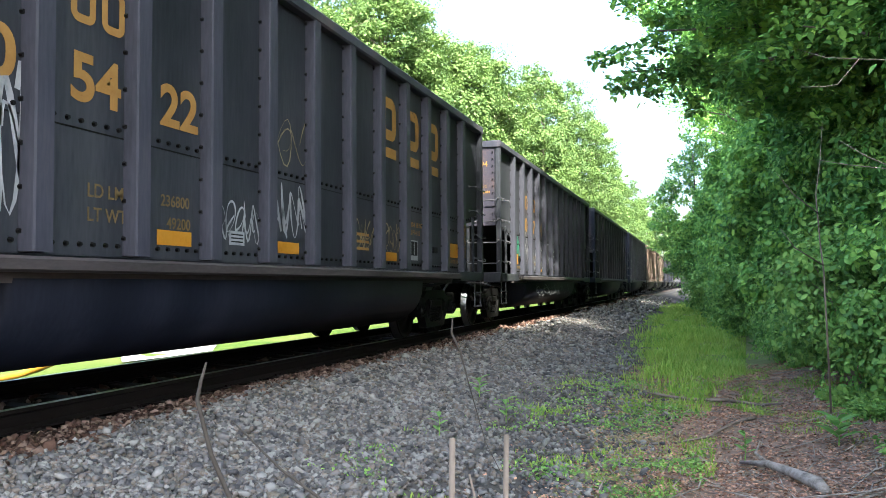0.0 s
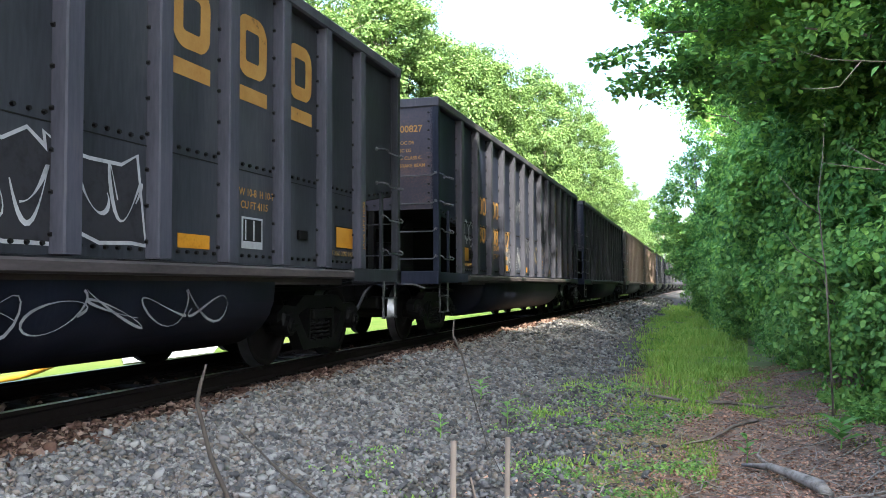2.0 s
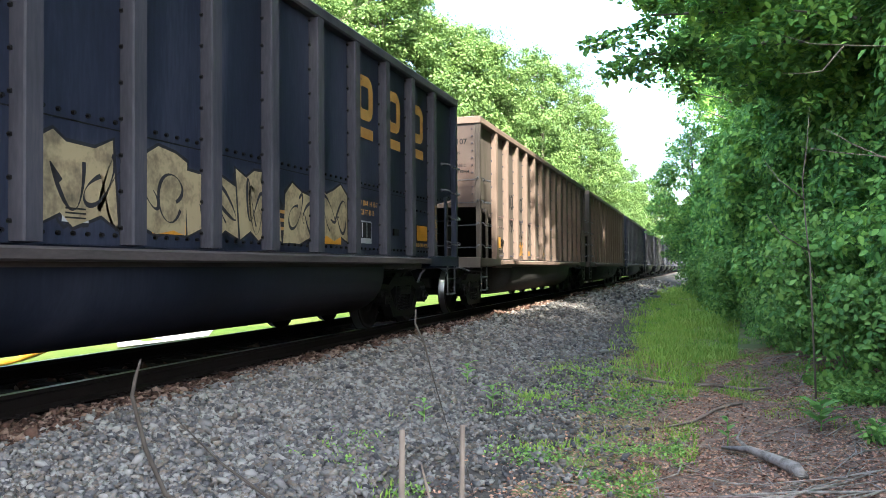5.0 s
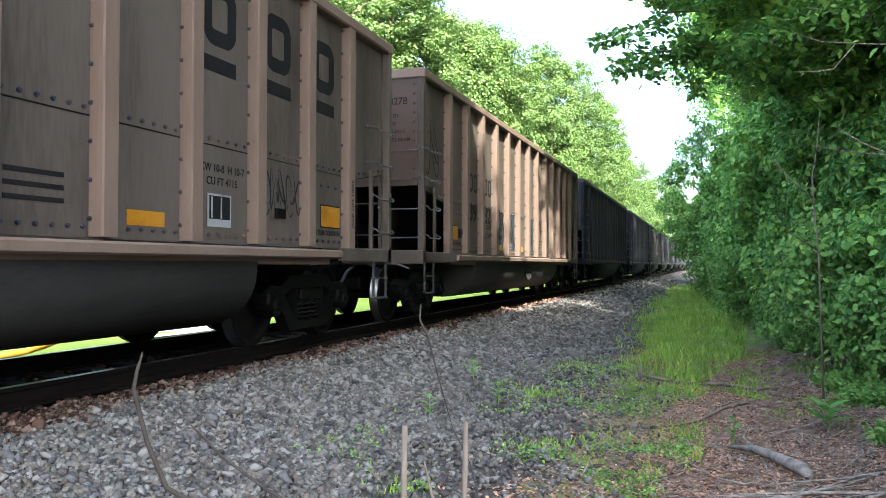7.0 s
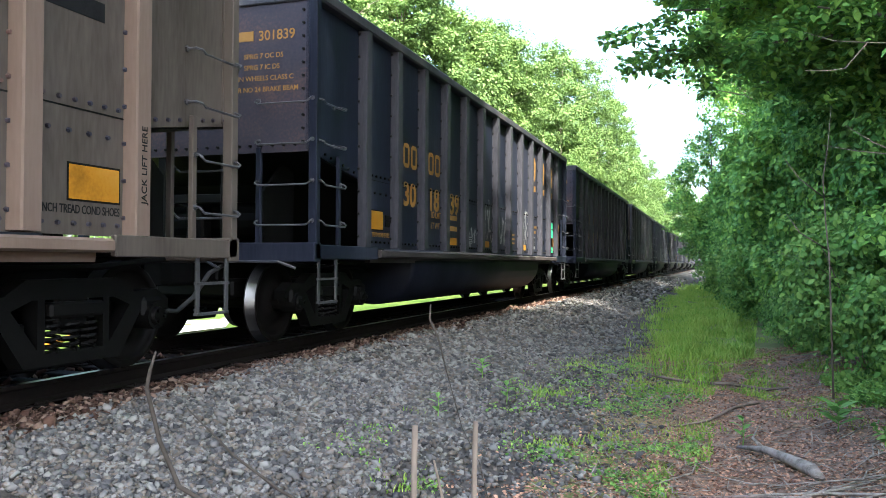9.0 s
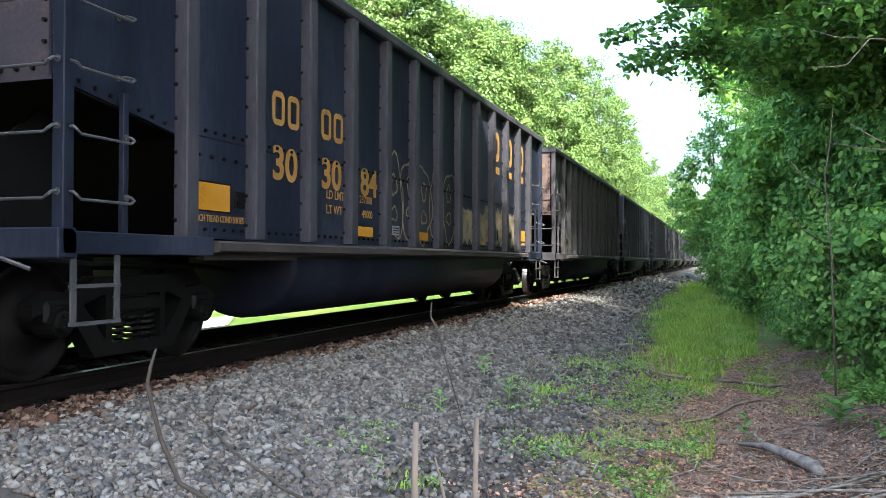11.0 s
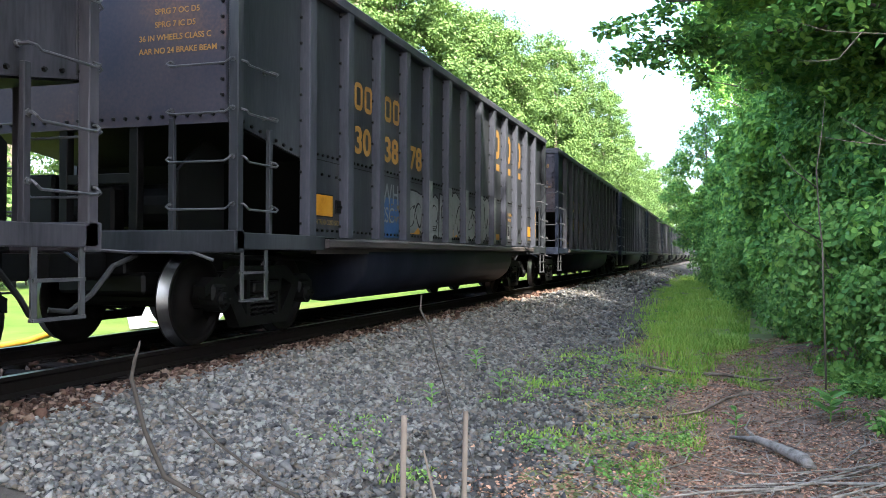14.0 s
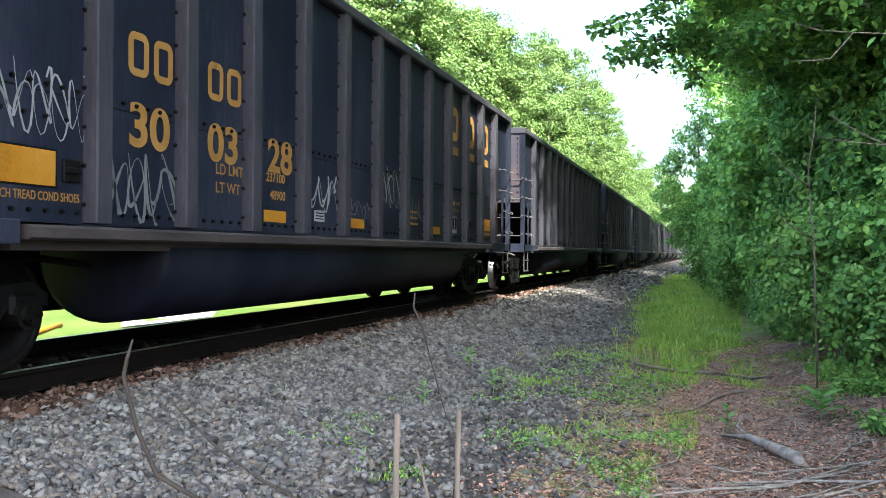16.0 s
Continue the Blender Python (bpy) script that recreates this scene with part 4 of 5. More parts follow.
def spray(k, car):
    """The sprayed marks of each car that passes near."""
    W, S, B, T = M_SPRAY["white"], M_SPRAY["silver"], M_SPRAY["black"], M_SPRAY["tan"]

    def tag(i, z0, z1, mat=W, strokes=4, width=0.016, a=0.14, b=0.9, seed=0):
        scrawl(car, mat, 100 * (k + 2) + i * 7 + seed, rib_y(i) + a * RIB_STEP, rib_y(i) + b * RIB_STEP, z0, z1, width, strokes)
    if k == -1:
        tag(2, 1.25, 2.4, W, 4, 0.03)
        tag(5, 1.27, 1.72, W, 5, 0.012)
        tag(6, 1.35, 2.0, W, 4, 0.022)
        tag(8, 1.35, 1.8, T, 5, 0.012)
        tag(9, 1.33, 1.78, T, 5, 0.012)
        tag(6, 2.1, 2.7, T, 2, 0.010, seed=3)
    elif k == 0:
        tag(1, 1.4, 2.1, M_SPRAY["green"], 3, 0.012)
        for i in (2, 3, 4):
            tag(i, 1.2, 2.25, W, 2, 0.022)
        piece(car, 5, B, W, 4, 9, 1.2, 2.05, 5)
        scrawl(car, S, 77, rib_y(4), rib_y(10), 0.55, 0.9, 0.012, 10, HALF - 0.12)
    elif k == 1:
        tag(1, 1.6, 2.15, W, 3, 0.03)
        tag(4, 1.2, 1.9, W, 4, 0.016)
        tag(5, 1.25, 1.85, W, 5, 0.02)
        tag(5, 2.3, 2.9, S, 4, 0.02, seed=4)
        tag(6, 1.5, 2.1, S, 5, 0.018)
        tag(7, 1.35, 1.95, T, 3, 0.018)
        tag(8, 1.6, 2.0, T, 3, 0.012)
        tag(9, 1.5, 1.9, S, 4, 0.012)
        tag(10, 1.75, 2.1, T, 4, 0.012)
        tag(11, 1.3, 1.95, T, 4, 0.014)
    elif k == 2:
        piece(car, 9, T, B, 5, 10, 1.2, 1.98, 6)
        tag(0, 2.6, 3.4, W, 2, 0.012)
        for i in (5, 6, 7, 8):
            tag(i, 1.2, 1.9, B, 3, 0.018)
    elif k == 3:
        tag(5, 1.6, 2.0, B, 4, 0.014)
        tag(11, 1.4, 1.95, B, 5, 0.014)
        tag(3, 1.15, 1.6, M_YELLOW, 3, 0.03)
    elif k == 4:
        tag(0, 2.3, 3.4, B, 2, 0.02)
        for i in (4, 5, 7, 9):
            bm = bmesh.new()
            box(bm, SKIN + 0.001, SKIN + 0.004, rib_y(i) + 0.16, rib_y(i) + 0.86, 1.25, 2.05, 0.0)
            part("graffiti", bm, M_SPRAY["teal"], car, "teal sprayed panel")
        tag(4, 1.22, 2.02, B, 2, 0.035)
        tag(5, 1.22, 2.02, B, 2, 0.035)
        writing("B", 0.85, car, B, rib_y(7) + 0.28, 1.38, SKIN + 0.006, name="graffiti")
        writing("Y", 0.85, car, B, rib_y(9) + 0.24, 1.38, SKIN + 0.006, name="graffiti")
        for i, w, z0, z1 in ((8, 0.5, 1.15, 3.75), (7, 0.12, 2.0, 3.7), (6, 0.3, 1.2, 2.9), (10, 0.08, 1.6, 2.4)):
            patch("graffiti", car, B, rib_y(i) + 0.13, rib_y(i) + 0.13 + w, z0, z1, SKIN + 0.0025, "black sprayed patch")
        for r, x, mat in ((0.165, HALF - 0.115, B), (0.145, HALF - 0.112, M_GREY_RIB)):
            bm = bmesh.new()
            cyl(bm, (HALF - 0.14, 0, 0), (x, 0, 0), r, r, 24)
            bmesh.ops.scale(bm, vec=(1, 2.0, 1), verts=bm.verts)
            bmesh.ops.translate(bm, vec=(0, rib_y(7) + 0.42, 0.70), verts=bm.verts)
            part("graffiti", bm, mat, car, "pale sprayed oval with a black rim")
        writing("with", 0.23, car, B, rib_y(7) + 0.20, 0.64, HALF - 0.109, name="graffiti")
        scrawl(car, B, 51, rib_y(8) + 0.2, rib_y(8) + 1.0, 0.55, 0.95, 0.018, 4, HALF - 0.10)
    elif k == 5:
        tag(5, 1.2, 1.6, W, 4, 0.016)
        tag(6, 1.3, 2.2, W, 3, 0.022)
        tag(7, 1.25, 2.0, W, 3, 0.022)
        tag(9, 1.25, 2.2, W, 3, 0.022)
        patch("graffiti", car, M_SPRAY["green"], rib_y(12) + 0.12, rib_y(12) + 0.85, 1.2, 2.0, SKIN + 0.003, "green sprayed panel")
    elif k == 6:
        bubbles(car, T, 3, 5, 8, 1.22, 2.35, 5, 0.030)
        piece(car, 14, T, S, 8, 12, 1.2, 2.0, 7)
    elif k == 7:
        tag(0, 2.6, 3.3, W, 1, 0.02)
        tag(9, 1.3, 1.7, W, 3, 0.02)
    elif k == 8:
        patch("graffiti", car, M_SPRAY["blue"], rib_y(3) + 0.15, rib_y(3) + 0.9, 1.15, 1.7, SKIN + 0.0022, "blue sprayed patch")
        writing("WH", 0.40, car, S, rib_y(3) + 0.24, 1.62, name="graffiti", squeeze=0.9, bold=0.0)
        writing("ESC", 0.30, car, S, rib_y(3) + 0.20, 1.36, SKIN + 0.0055, name="graffiti", bold=0.0)
        for i in (5, 6, 7, 8, 9):
            patch("graffiti", car, S, rib_y(i) - 0.075, rib_y(i) + 0.075, 1.13, 2.02 + 0.04 * (i % 2), HALF + 0.001, "silver sprayed paint over a rib")
        piece(car, 23, S, B, 4, 9, 1.15, 2.08, 6)
        tag(6, 1.3, 2.0, B, 2, 0.03)
        tag(8, 1.3, 2.0, B, 2, 0.03)
    elif k == 9:
        tag(1, 1.65, 2.2, W, 5, 0.010)
        tag(2, 1.1, 1.75, S, 4, 0.018)
        tag(5, 1.35, 1.85, W, 3, 0.018)
        tag(6, 1.3, 1.6, S, 5, 0.008)
        tag(7, 1.5, 2.2, W, 3, 0.014)
        tag(8, 1.35, 1.8, S, 3, 0.010)
    elif k in (11, 13, 16):
        piece(car, k, S, B, 5, 8, 1.3, 2.1, 3)
    elif k in (12, 14):
        tag(6, 1.3, 2.1, W, 3, 0.03)


DARK = "dark grey ribbed steel coal car with worn yellow lettering"
GREY = "brownish grey ribbed steel coal car with a rusty end"
BLACK = "sooty black ribbed steel coal car with yellow lettering"
TAN = "beige ribbed steel coal car with rust streaks and black lettering"
TRAIN = []


def number_of(k):
    known = {-1: "305422", 0: "304794", 1: "300827", 2: "300602", 3: "397107", 4: "398278", 5: "301839", 6: "303084", 7: "304848", 8: "303878", 9: "300328"}
    return known.get(k)


FIRST, LAST = -1, 22
for k in range(FIRST, LAST + 1):
    tan = k in (3, 4)
    kind = "tan" if tan else "grey" if k == 7 else "dark" if k in (-1, 0, 8) else "black"
    car = build_car(kind, TAN if tan else GREY if k == 7 else DARK if kind == "dark" else BLACK)
    TRAIN.append((k, BODY, car))
    if number_of(k):
        mark(car, number_of(k), M_BLACK_LETTER if tan else M_LETTER, 2.17 if k in (-1, 0, 7, 8) else 1.72)
    spray(k, car)

# ---- plants ----
def leaf_mesh(name, pts, size, mat, rng, lobed=True, up=0.6, out_dir=None, loose=0.75):
    """One mesh of many separate leaves: folded blades round the given points."""
    n = len(pts)
    nrm = rng.normal(size=(n, 3)) * loose
    nrm[:, 2] += up
    if out_dir is not None:
        nrm += out_dir * 0.9
    nrm /= np.linalg.norm(nrm, axis=1)[:, None]
    t = rng.normal(size=(n, 3))
    t[:, 2] -= 0.35
    t -= nrm * np.sum(t * nrm, axis=1)[:, None]
    t /= np.linalg.norm(t, axis=1)[:, None]
    b = np.cross(nrm, t)
    s = size * rng.uniform(0.6, 1.3, size=(n, 1))
    if lobed == "needle":
        shape = [(0, 0, 0), (0.5, 0.03, 0.03), (1, 0, 0), (0.5, -0.03, 0.03)]
        faces = [(0, 2, 1), (0, 3, 2)]
    elif lobed:
        shape = [(0, 0, 0), (0.25, 0.27, 0.08), (0.62, 0.29, 0.06), (1, 0, -0.12), (0.62, -0.29, 0.06), (0.25, -0.27, 0.08)]
        faces = [(0, 3, 2, 1), (0, 5, 4, 3)]
    else:
        shape = [(0, 0, 0), (0.5, 0.36, 0.08), (1, 0, -0.08), (0.5, -0.36, 0.08)]
        faces = [(0, 2, 1), (0, 3, 2)]
    k = len(shape)
    v = np.empty((n, k, 3))
    for j, (a, c, h) in enumerate(shape):
        v[:, j] = pts + s * (a * t + c * b + h * nrm)
    m, w = len(faces), len(faces[0])
    idx = (np.arange(n)[:, None, None] * k + np.array(faces)[None]).reshape(-1)
    me = bpy.data.meshes.new(name)
    me.vertices.add(n * k)
    me.vertices.foreach_set("co", v.reshape(-1).astype(np.float32))
    me.loops.add(n * m * w)
    me.loops.foreach_set("vertex_index", idx.astype(np.int32))
    me.polygons.add(n * m)
    me.polygons.foreach_set("loop_start", np.arange(0, n * m * w, w, dtype=np.int32))
    me.update(calc_edges=True)
    me.materials.append(mat)
    return me


def clump_points(centres, radius, per, rng, flat=0.7):
    """Leaf places: a ball of leaves round each centre."""
    c = np.repeat(np.asarray(centres, float), per, axis=0)
    r = np.repeat(np.asarray(radius, float), per) if np.ndim(radius) else radius
    d = rng.normal(size=c.shape)
    d /= np.linalg.norm(d, axis=1)[:, None]
    d *= (rng.uniform(0.15, 1.0, size=(len(c), 1)) ** 0.6)
    d[:, 2] *= flat
    return c + d * (r[:, None] if np.ndim(r) else r)


def crown_centres(rng, n, rx, rz, zc, hollow=0.45, lean=(0, 0)):
    """Clump centres in an uneven egg."""
    out = []
    lump = rng.normal(size=(9, 3))
    lump /= np.linalg.norm(lump, axis=1)[:, None]
    while len(out) < n:
        d = rng.normal(size=3)
        d /= np.linalg.norm(d)
        far = 0.78 + 0.34 * max(0, float(np.max(lump @ d)) - 0.55) / 0.45
        r = far * rng.uniform(hollow, 1.0)
        z = d[2] * r
        taper = 1.0 - 0.12 * z
        out.append((d[0] * r * rx * taper + lean[0] * (z + 1), d[1] * r * rx * taper + lean[1] * (z + 1), zc + z * rz))
    return np.array(out)


def trunk_mesh(rng, h, r, crown_z, crown_r, limbs=9, bend=0.4):
    bm = bmesh.new()
    pts, rad = [], []
    a = rng.uniform(0, 6.28)
    for k in range(9):
        t = k / 8
        pts.append((bend * math.sin(2.2 * t + a) - bend * math.sin(a), bend * math.cos(1.7 * t + a) - bend * math.cos(a), -0.3 + t * (h * 0.92)))
        rad.append(r * (1.25 if k == 0 else 1) * (1 - 0.88 * t))
    tube(bm, pts, rad, 9)
    for k in range(limbs):
        t = rng.uniform(0.3, 0.9)
        i = int(t * 8)
        p = Vector(pts[i]).lerp(Vector(pts[min(i + 1, 8)]), t * 8 - i)
        b = rng.uniform(0, 6.28)
        ln = crown_r * rng.uniform(0.6, 0.95)
        d = Vector((math.cos(b), math.sin(b), rng.uniform(0.3, 0.9)))
        lp = [p + d * ln * u + Vector((0, 0, 0.12 * ln * math.sin(3 * u))) for u in (0, 0.3, 0.65, 1.0)]
        lr = r * (1 - 0.85 * t) * 0.6
        tube(bm, lp, [lr, lr * 0.7, lr * 0.4, lr * 0.12], 6)
    return bm


def tree_meshes(seed, h, crown_r, base, leaf, mat, clumps, per, clump_r, trunk_r=0.2, hollow=0.45, lobed=False, lean=(0, 0), loose=0.75):
    """Trunk and crown; each leaf faces away from the heart of its own clump and of the crown."""
    rng = np.random.default_rng(seed)
    zc, rz = (h + base) / 2, (h - base) / 2
    cc = crown_centres(rng, clumps, crown_r, rz, zc, hollow, lean)
    pts = clump_points(cc, clump_r * rng.uniform(0.6, 1.25, len(cc)), per, rng)
    out = pts - np.array((0, 0, zc))
    out /= np.linalg.norm(out, axis=1)[:, None] + 1e-6
    own = pts - np.repeat(cc, per, axis=0)
    own /= np.linalg.norm(own, axis=1)[:, None] + 1e-6
    crown = leaf_mesh("crown", pts, leaf, mat, rng, lobed, 0.5, 0.5 * out + 0.9 * own, loose)
    trunk = bm_mesh("trunk", trunk_mesh(rng, h, trunk_r, zc, crown_r), M_BARK, True)
    return trunk, crown


def plant_tree(meshes, m, label, name="tree", group="", category="tree"):
    t = thing(name, label, category, m, group)
    part("trunk", meshes[0], None, t)
    part("crown", meshes[1], None, t)
    return t


def ground_pose(x, y, turn=0.0, size=1.0, tall=1.0):
    return pose(x, y, height(x, y), 0, 0, turn) @ Matrix.Diagonal((size, size, size * tall, 1))


# sunlit wood across the track, far enough that leaves are bunches
FAR_TREES = [tree_meshes(20 + k, h, r, b, 0.25, M_LEAF_FAR, 330, 105, 0.95, 0.26, 0.72, loose=0.45) for k, (h, r, b) in enumerate(((27, 5.6, 3.0), (30, 6.0, 4.0), (25, 5.2, 2.0), (29, 5.0, 3.0)))]
rnd = random.Random(8)
spots = []
for y, x, n in ((50, -34, 1), (62, -31, 1), (71, -30, 1), (73, -28, 1), (70, -26.5, 1), (76, -24, 1), (82, -21.5, 1), (90, -19.5, 1), (97, -18, 1), (105, -17, 1), (113, -16, 1), (122, -15.5, 1), (132, -15, 1),
                (143, -15, 1), (155, -14.5, 1), (168, -14, 1), (182, -13, 1), (198, -11, 1), (214, -8, 1), (232, -3, 1), (252, 4, 1), (272, 12, 1), (290, 22, 1), (305, 34, 1)):
    spots.append((x, y))
    spots.append((x - 7 + rnd.uniform(-1.5, 1.5), y + rnd.uniform(-2, 4)))
    if y % 2:
        spots.append((x - 13 + rnd.uniform(-2, 2), y + rnd.uniform(-2, 6)))
for y in range(-30, 50, 9):
    spots.append((-42 + rnd.uniform(-4, 4), y))
for i, (x, y) in enumerate(spots):
    plant_tree(FAR_TREES[i % 4], ground_pose(x, y, rnd.uniform(0, 360), rnd.uniform(0.88, 1.05) * float(np.interp(y, [50, 62, 70, 78, 100, 110, 125, 145, 300], [0.97, 1.07, 1.17, 1.11, 1.13, 1.06, 0.93, 0.82, 0.75])), rnd.uniform(0.95, 1.05)),
               "sunlit broadleaf tree with dense yellow-green leaves at the wood's edge", "broadleaf_tree", "trees of the far wood")
# low growth at the foot of that wood
LOW = [tree_meshes(40 + k, 5.5, 3.2, 0.0, 0.3, M_LEAF_FAR, 80, 40, 0.8, 0.06, 0.4) for k in range(2)]
for i in range(30):
    y = 58 + i * 6.5
    x = np.interp(y, [58, 76, 97, 140, 180, 214, 250], [-26, -18.5, -13.5, -11, -10, -5, 5])
    plant_tree(LOW[i % 2], ground_pose(x + rnd.uniform(-1, 1), y, rnd.uniform(0, 360), rnd.uniform(0.7, 1.15)),
               "low sunlit thicket below the taller trees", "thicket", "low growth of the far wood", "bush")

for i in range(15):
    plant_tree(LOW[i % 2], ground_pose(-36 + rnd.uniform(-2, 2), -24 + i * 5.6, rnd.uniform(0, 360), rnd.uniform(1.0, 1.35)),
               "low sunlit thicket below the taller trees", "thicket", "low growth of the far wood", "bush")

# tall trees on the camera's side, rising from the bank
NEAR_TREES = [tree_meshes(60 + k, h, r, b, 0.19, M_LEAF_DEEP, 330, 75, 0.62, 0.2, 0.7, True, loose=0.5) for k, (h, r, b) in enumerate(((14.5, 3.9, 1.2), (17, 4.3, 2.0), (13, 3.6, 0.8)))]
side_trees = [(5.6, 9.5, 0, 0.85), (3.9, 17, 2, 0.62), (3.6, 22.5, 2, 0.66), (3.4, 28.5, 2, 0.66), (3.2, 35, 2, 0.7), (3.0, 41, 2, 0.66), (6.0, 14, 1, 0.9), (5.0, 19.5, 2, 0.95), (5.6, 25, 0, 1.0), (4.8, 31, 1, 0.85), (5.2, 38, 2, 1.0), (0.2, 44, 2, 0.70), (0.8, 60, 2, 0.6), (1.0, 78, 2, 0.6), (5.4, 53, 1, 1.05), (4.8, 61, 0, 1.0), (4.6, 70, 2, 1.1),
              (4.6, 80, 1, 1.0), (4.2, 91, 0, 1.05), (4.6, 104, 2, 1.1), (4.4, 118, 1, 1.0), (5.5, 134, 0, 1.1), (10, 17, 1, 1.15), (10, 36, 1, 1.2), (10, 62, 1, 1.2)]
for x, y, v, s in side_trees:
    plant_tree(NEAR_TREES[v], ground_pose(x, y, (x * 97 + y * 53) % 360, s), "tall broadleaf tree with deep green leaves on a shaded bank", "broadleaf_tree", "trees of the near bank")

# the tree whose boughs hang over the path
def overhang_tree():
    rng = np.random.default_rng(91)
    t = thing("overhanging_tree", "broadleaf tree whose leafy boughs hang over the path", "tree", pose(5.0, 15.5, height(4.6, 15.5)))
    bm = bmesh.new()
    tube(bm, [(0, 0, -0.3), (-0.1, 0, 2), (-0.3, -0.1, 5), (-0.3, -0.2, 9), (0, 0, 14)], [0.28, 0.23, 0.2, 0.14, 0.03], 10)
    boughs = []
    # the last two boughs are unseen, added high up to shade the gravel
    for dx, dy, z0, z1 in ((-6.2, -1.8, 4.0, 3.9), (-5.9, -0.6, 4.4, 4.9), (-5.6, 0.8, 5.0, 5.9), (-5.9, -2.6, 5.2, 5.2), (-5.4, -1.2, 5.6, 6.6), (-4.2, 1.2, 3.8, 3.9), (-3.6, -2.5, 3.8, 4.2),
                           (-3.4, 2.0, 6.0, 7.6), (-5.2, -3.2, 6.4, 7.2), (-2.8, -3.6, 5, 6), (-3.9, 0.2, 4.6, 4.8), (-4.6, -1.6, 4.8, 5.8), (-4.8, 1.6, 6.0, 7.4), (-5.0, -0.2, 6.8, 8.2), (-4.0, -2.0, 7.0, 8.6), (-7.0, -5.2, 7.2, 8.8), (-5.6, -5.6, 7.4, 8.4)):
        a, b = Vector((-0.3, -0.1, z0 - 0.8)), Vector((dx * 0.97, dy, z1))
        mid = a.lerp(b, 0.5) + Vector((0, 0, 0.6))
        tube(bm, [a, mid, b], [0.09, 0.05, 0.012], 6)
        boughs.append((a, mid, b))
    part("trunk", bm, M_BARK, t, smooth=True)
    cc = []
    for a, mid, b in boughs:
        for k in range(62):
            u = rng.uniform(0.25, 1.02)
            p = a * (1 - u) ** 2 + mid * 2 * u * (1 - u) + b * u ** 2
            cc.append(np.array(p) + rng.normal(size=3) * (0.42, 0.42, 0.26))
    cc += list(crown_centres(rng, 60, 3.2, 3.5, 10.5))
    pts = clump_points(cc, 0.30 * rng.uniform(0.6, 1.3, len(cc)), 60, rng, 0.8)
    part("crown", leaf_mesh("crown", pts, 0.135, M_LEAF_DEEP, rng, True, 0.9, None, 0.5), None, t)


overhang_tree()

# high canopy beside and behind the camera: mostly unseen, added to cast shade
SHADE_CANOPY = [tree_meshes(80 + k, h, 5.0, b, 0.26, M_LEAF_DEEP, 150, 70, 1.25, 0.24, 0.15, False, (-0.9, 0)) for k, (h, b) in enumerate(((21, 10.5), (23, 12.0)))]
LEANING = [tree_meshes(84 + k, h, 5.0, b, 0.26, M_LEAF_DEEP, 150, 70, 1.25, 0.24, 0.15, False, (-1.7, 0)) for k, (h, b) in enumerate(((21, 11.0), (23, 12.0)))]
for i, (x, y, s) in enumerate(((2.6, -2.5, 1.0), (2.8, 3.2, 0.9), (6.4, 3.2, 1.0), (8.6, -1.2, 1.05), (6.2, -4.6, 1.0), (11.5, -2.6, 1.1), (9.0, 18.0, 1.1), (9.0, 25.0, 1.1), (9.0, 33.0, 1.15), (9.0, 42.0, 1.2), (5.6, -8, 1.1), (5.0, -18, 1.1), (9.5, -7, 1.1))):
    plant_tree(SHADE_CANOPY[i % 2], ground_pose(x, y, (i % 3 - 1) * 25, s), "added tall broadleaf tree casting shade from a high crown beside the path", "broadleaf_tree", "trees behind the path")

# added so their crowns shade gravel and train; nearer crowns stay out of view
for i, (y, s) in enumerate(((22.5, 1.05), (29.5, 1.1), (37, 1.15), (45, 1.2), (54, 1.25), (64, 1.3), (75, 1.3), (88, 1.3), (102, 1.3))):
    plant_tree(LEANING[i % 2], ground_pose(4.6, y, (i % 3 - 1) * 8, s), "added tall broadleaf tree leaning over the path, its high crown casting shade", "broadleaf_tree", "trees leaning over the path")

# two more unseen crowns that block the sun from the gravel
for i, (x, y) in enumerate(((3.4, 18.6), (3.3, 24.3))):
    plant_tree(LEANING[i % 2], ground_pose(x, y, 10 - 12 * i, 0.98), "added tall broadleaf tree leaning over the path, its high crown casting shade", "broadleaf_tree", "trees leaning over the path")

# shrubs along the path's edge
SHRUBS = [tree_meshes(100 + k, h, r, 0.0, lf, m, 120, 46, 0.27, 0.025, 0.6, True, loose=0.55) for k, (h, r, lf, m) in
          enumerate(((2.6, 1.2, 0.115, M_LEAF_DEEP), (2.0, 1.0, 0.085, M_LEAF), (3.4, 1.4, 0.125, M_LEAF_DEEP), (1.2, 0.8, 0.075, M_LEAF)))]
THICKETS = [tree_meshes(110 + k, h, r, 0.2, lf, M_LEAF_DEEP, 300, 75, 0.36, 0.04, 0.74, True, loose=0.5) for k, (h, r, lf) in enumerate(((5.4, 1.9, 0.125), (6.4, 2.1, 0.14)))]
for i, (x, y, s) in enumerate(((5.0, 8.6, 0.9), (4.5, 10.8, 0.95), (4.3, 13.0, 1.0), (3.8, 15.4, 0.95), (3.3, 18.0, 1.0), (2.7, 20.6, 1.0), (2.6, 23.4, 1.05), (2.5, 26.4, 1.0), (2.3, 29.6, 1.05), (2.2, 33.2, 1.1), (2.1, 37.2, 1.1), (1.9, 42.0, 1.1))):
    plant_tree(THICKETS[i % 2], ground_pose(x, y, 67 * i, s), "tall thicket of vines and saplings on the bank", "thicket", "thickets of the bank", "thicket")
rnd = random.Random(21)
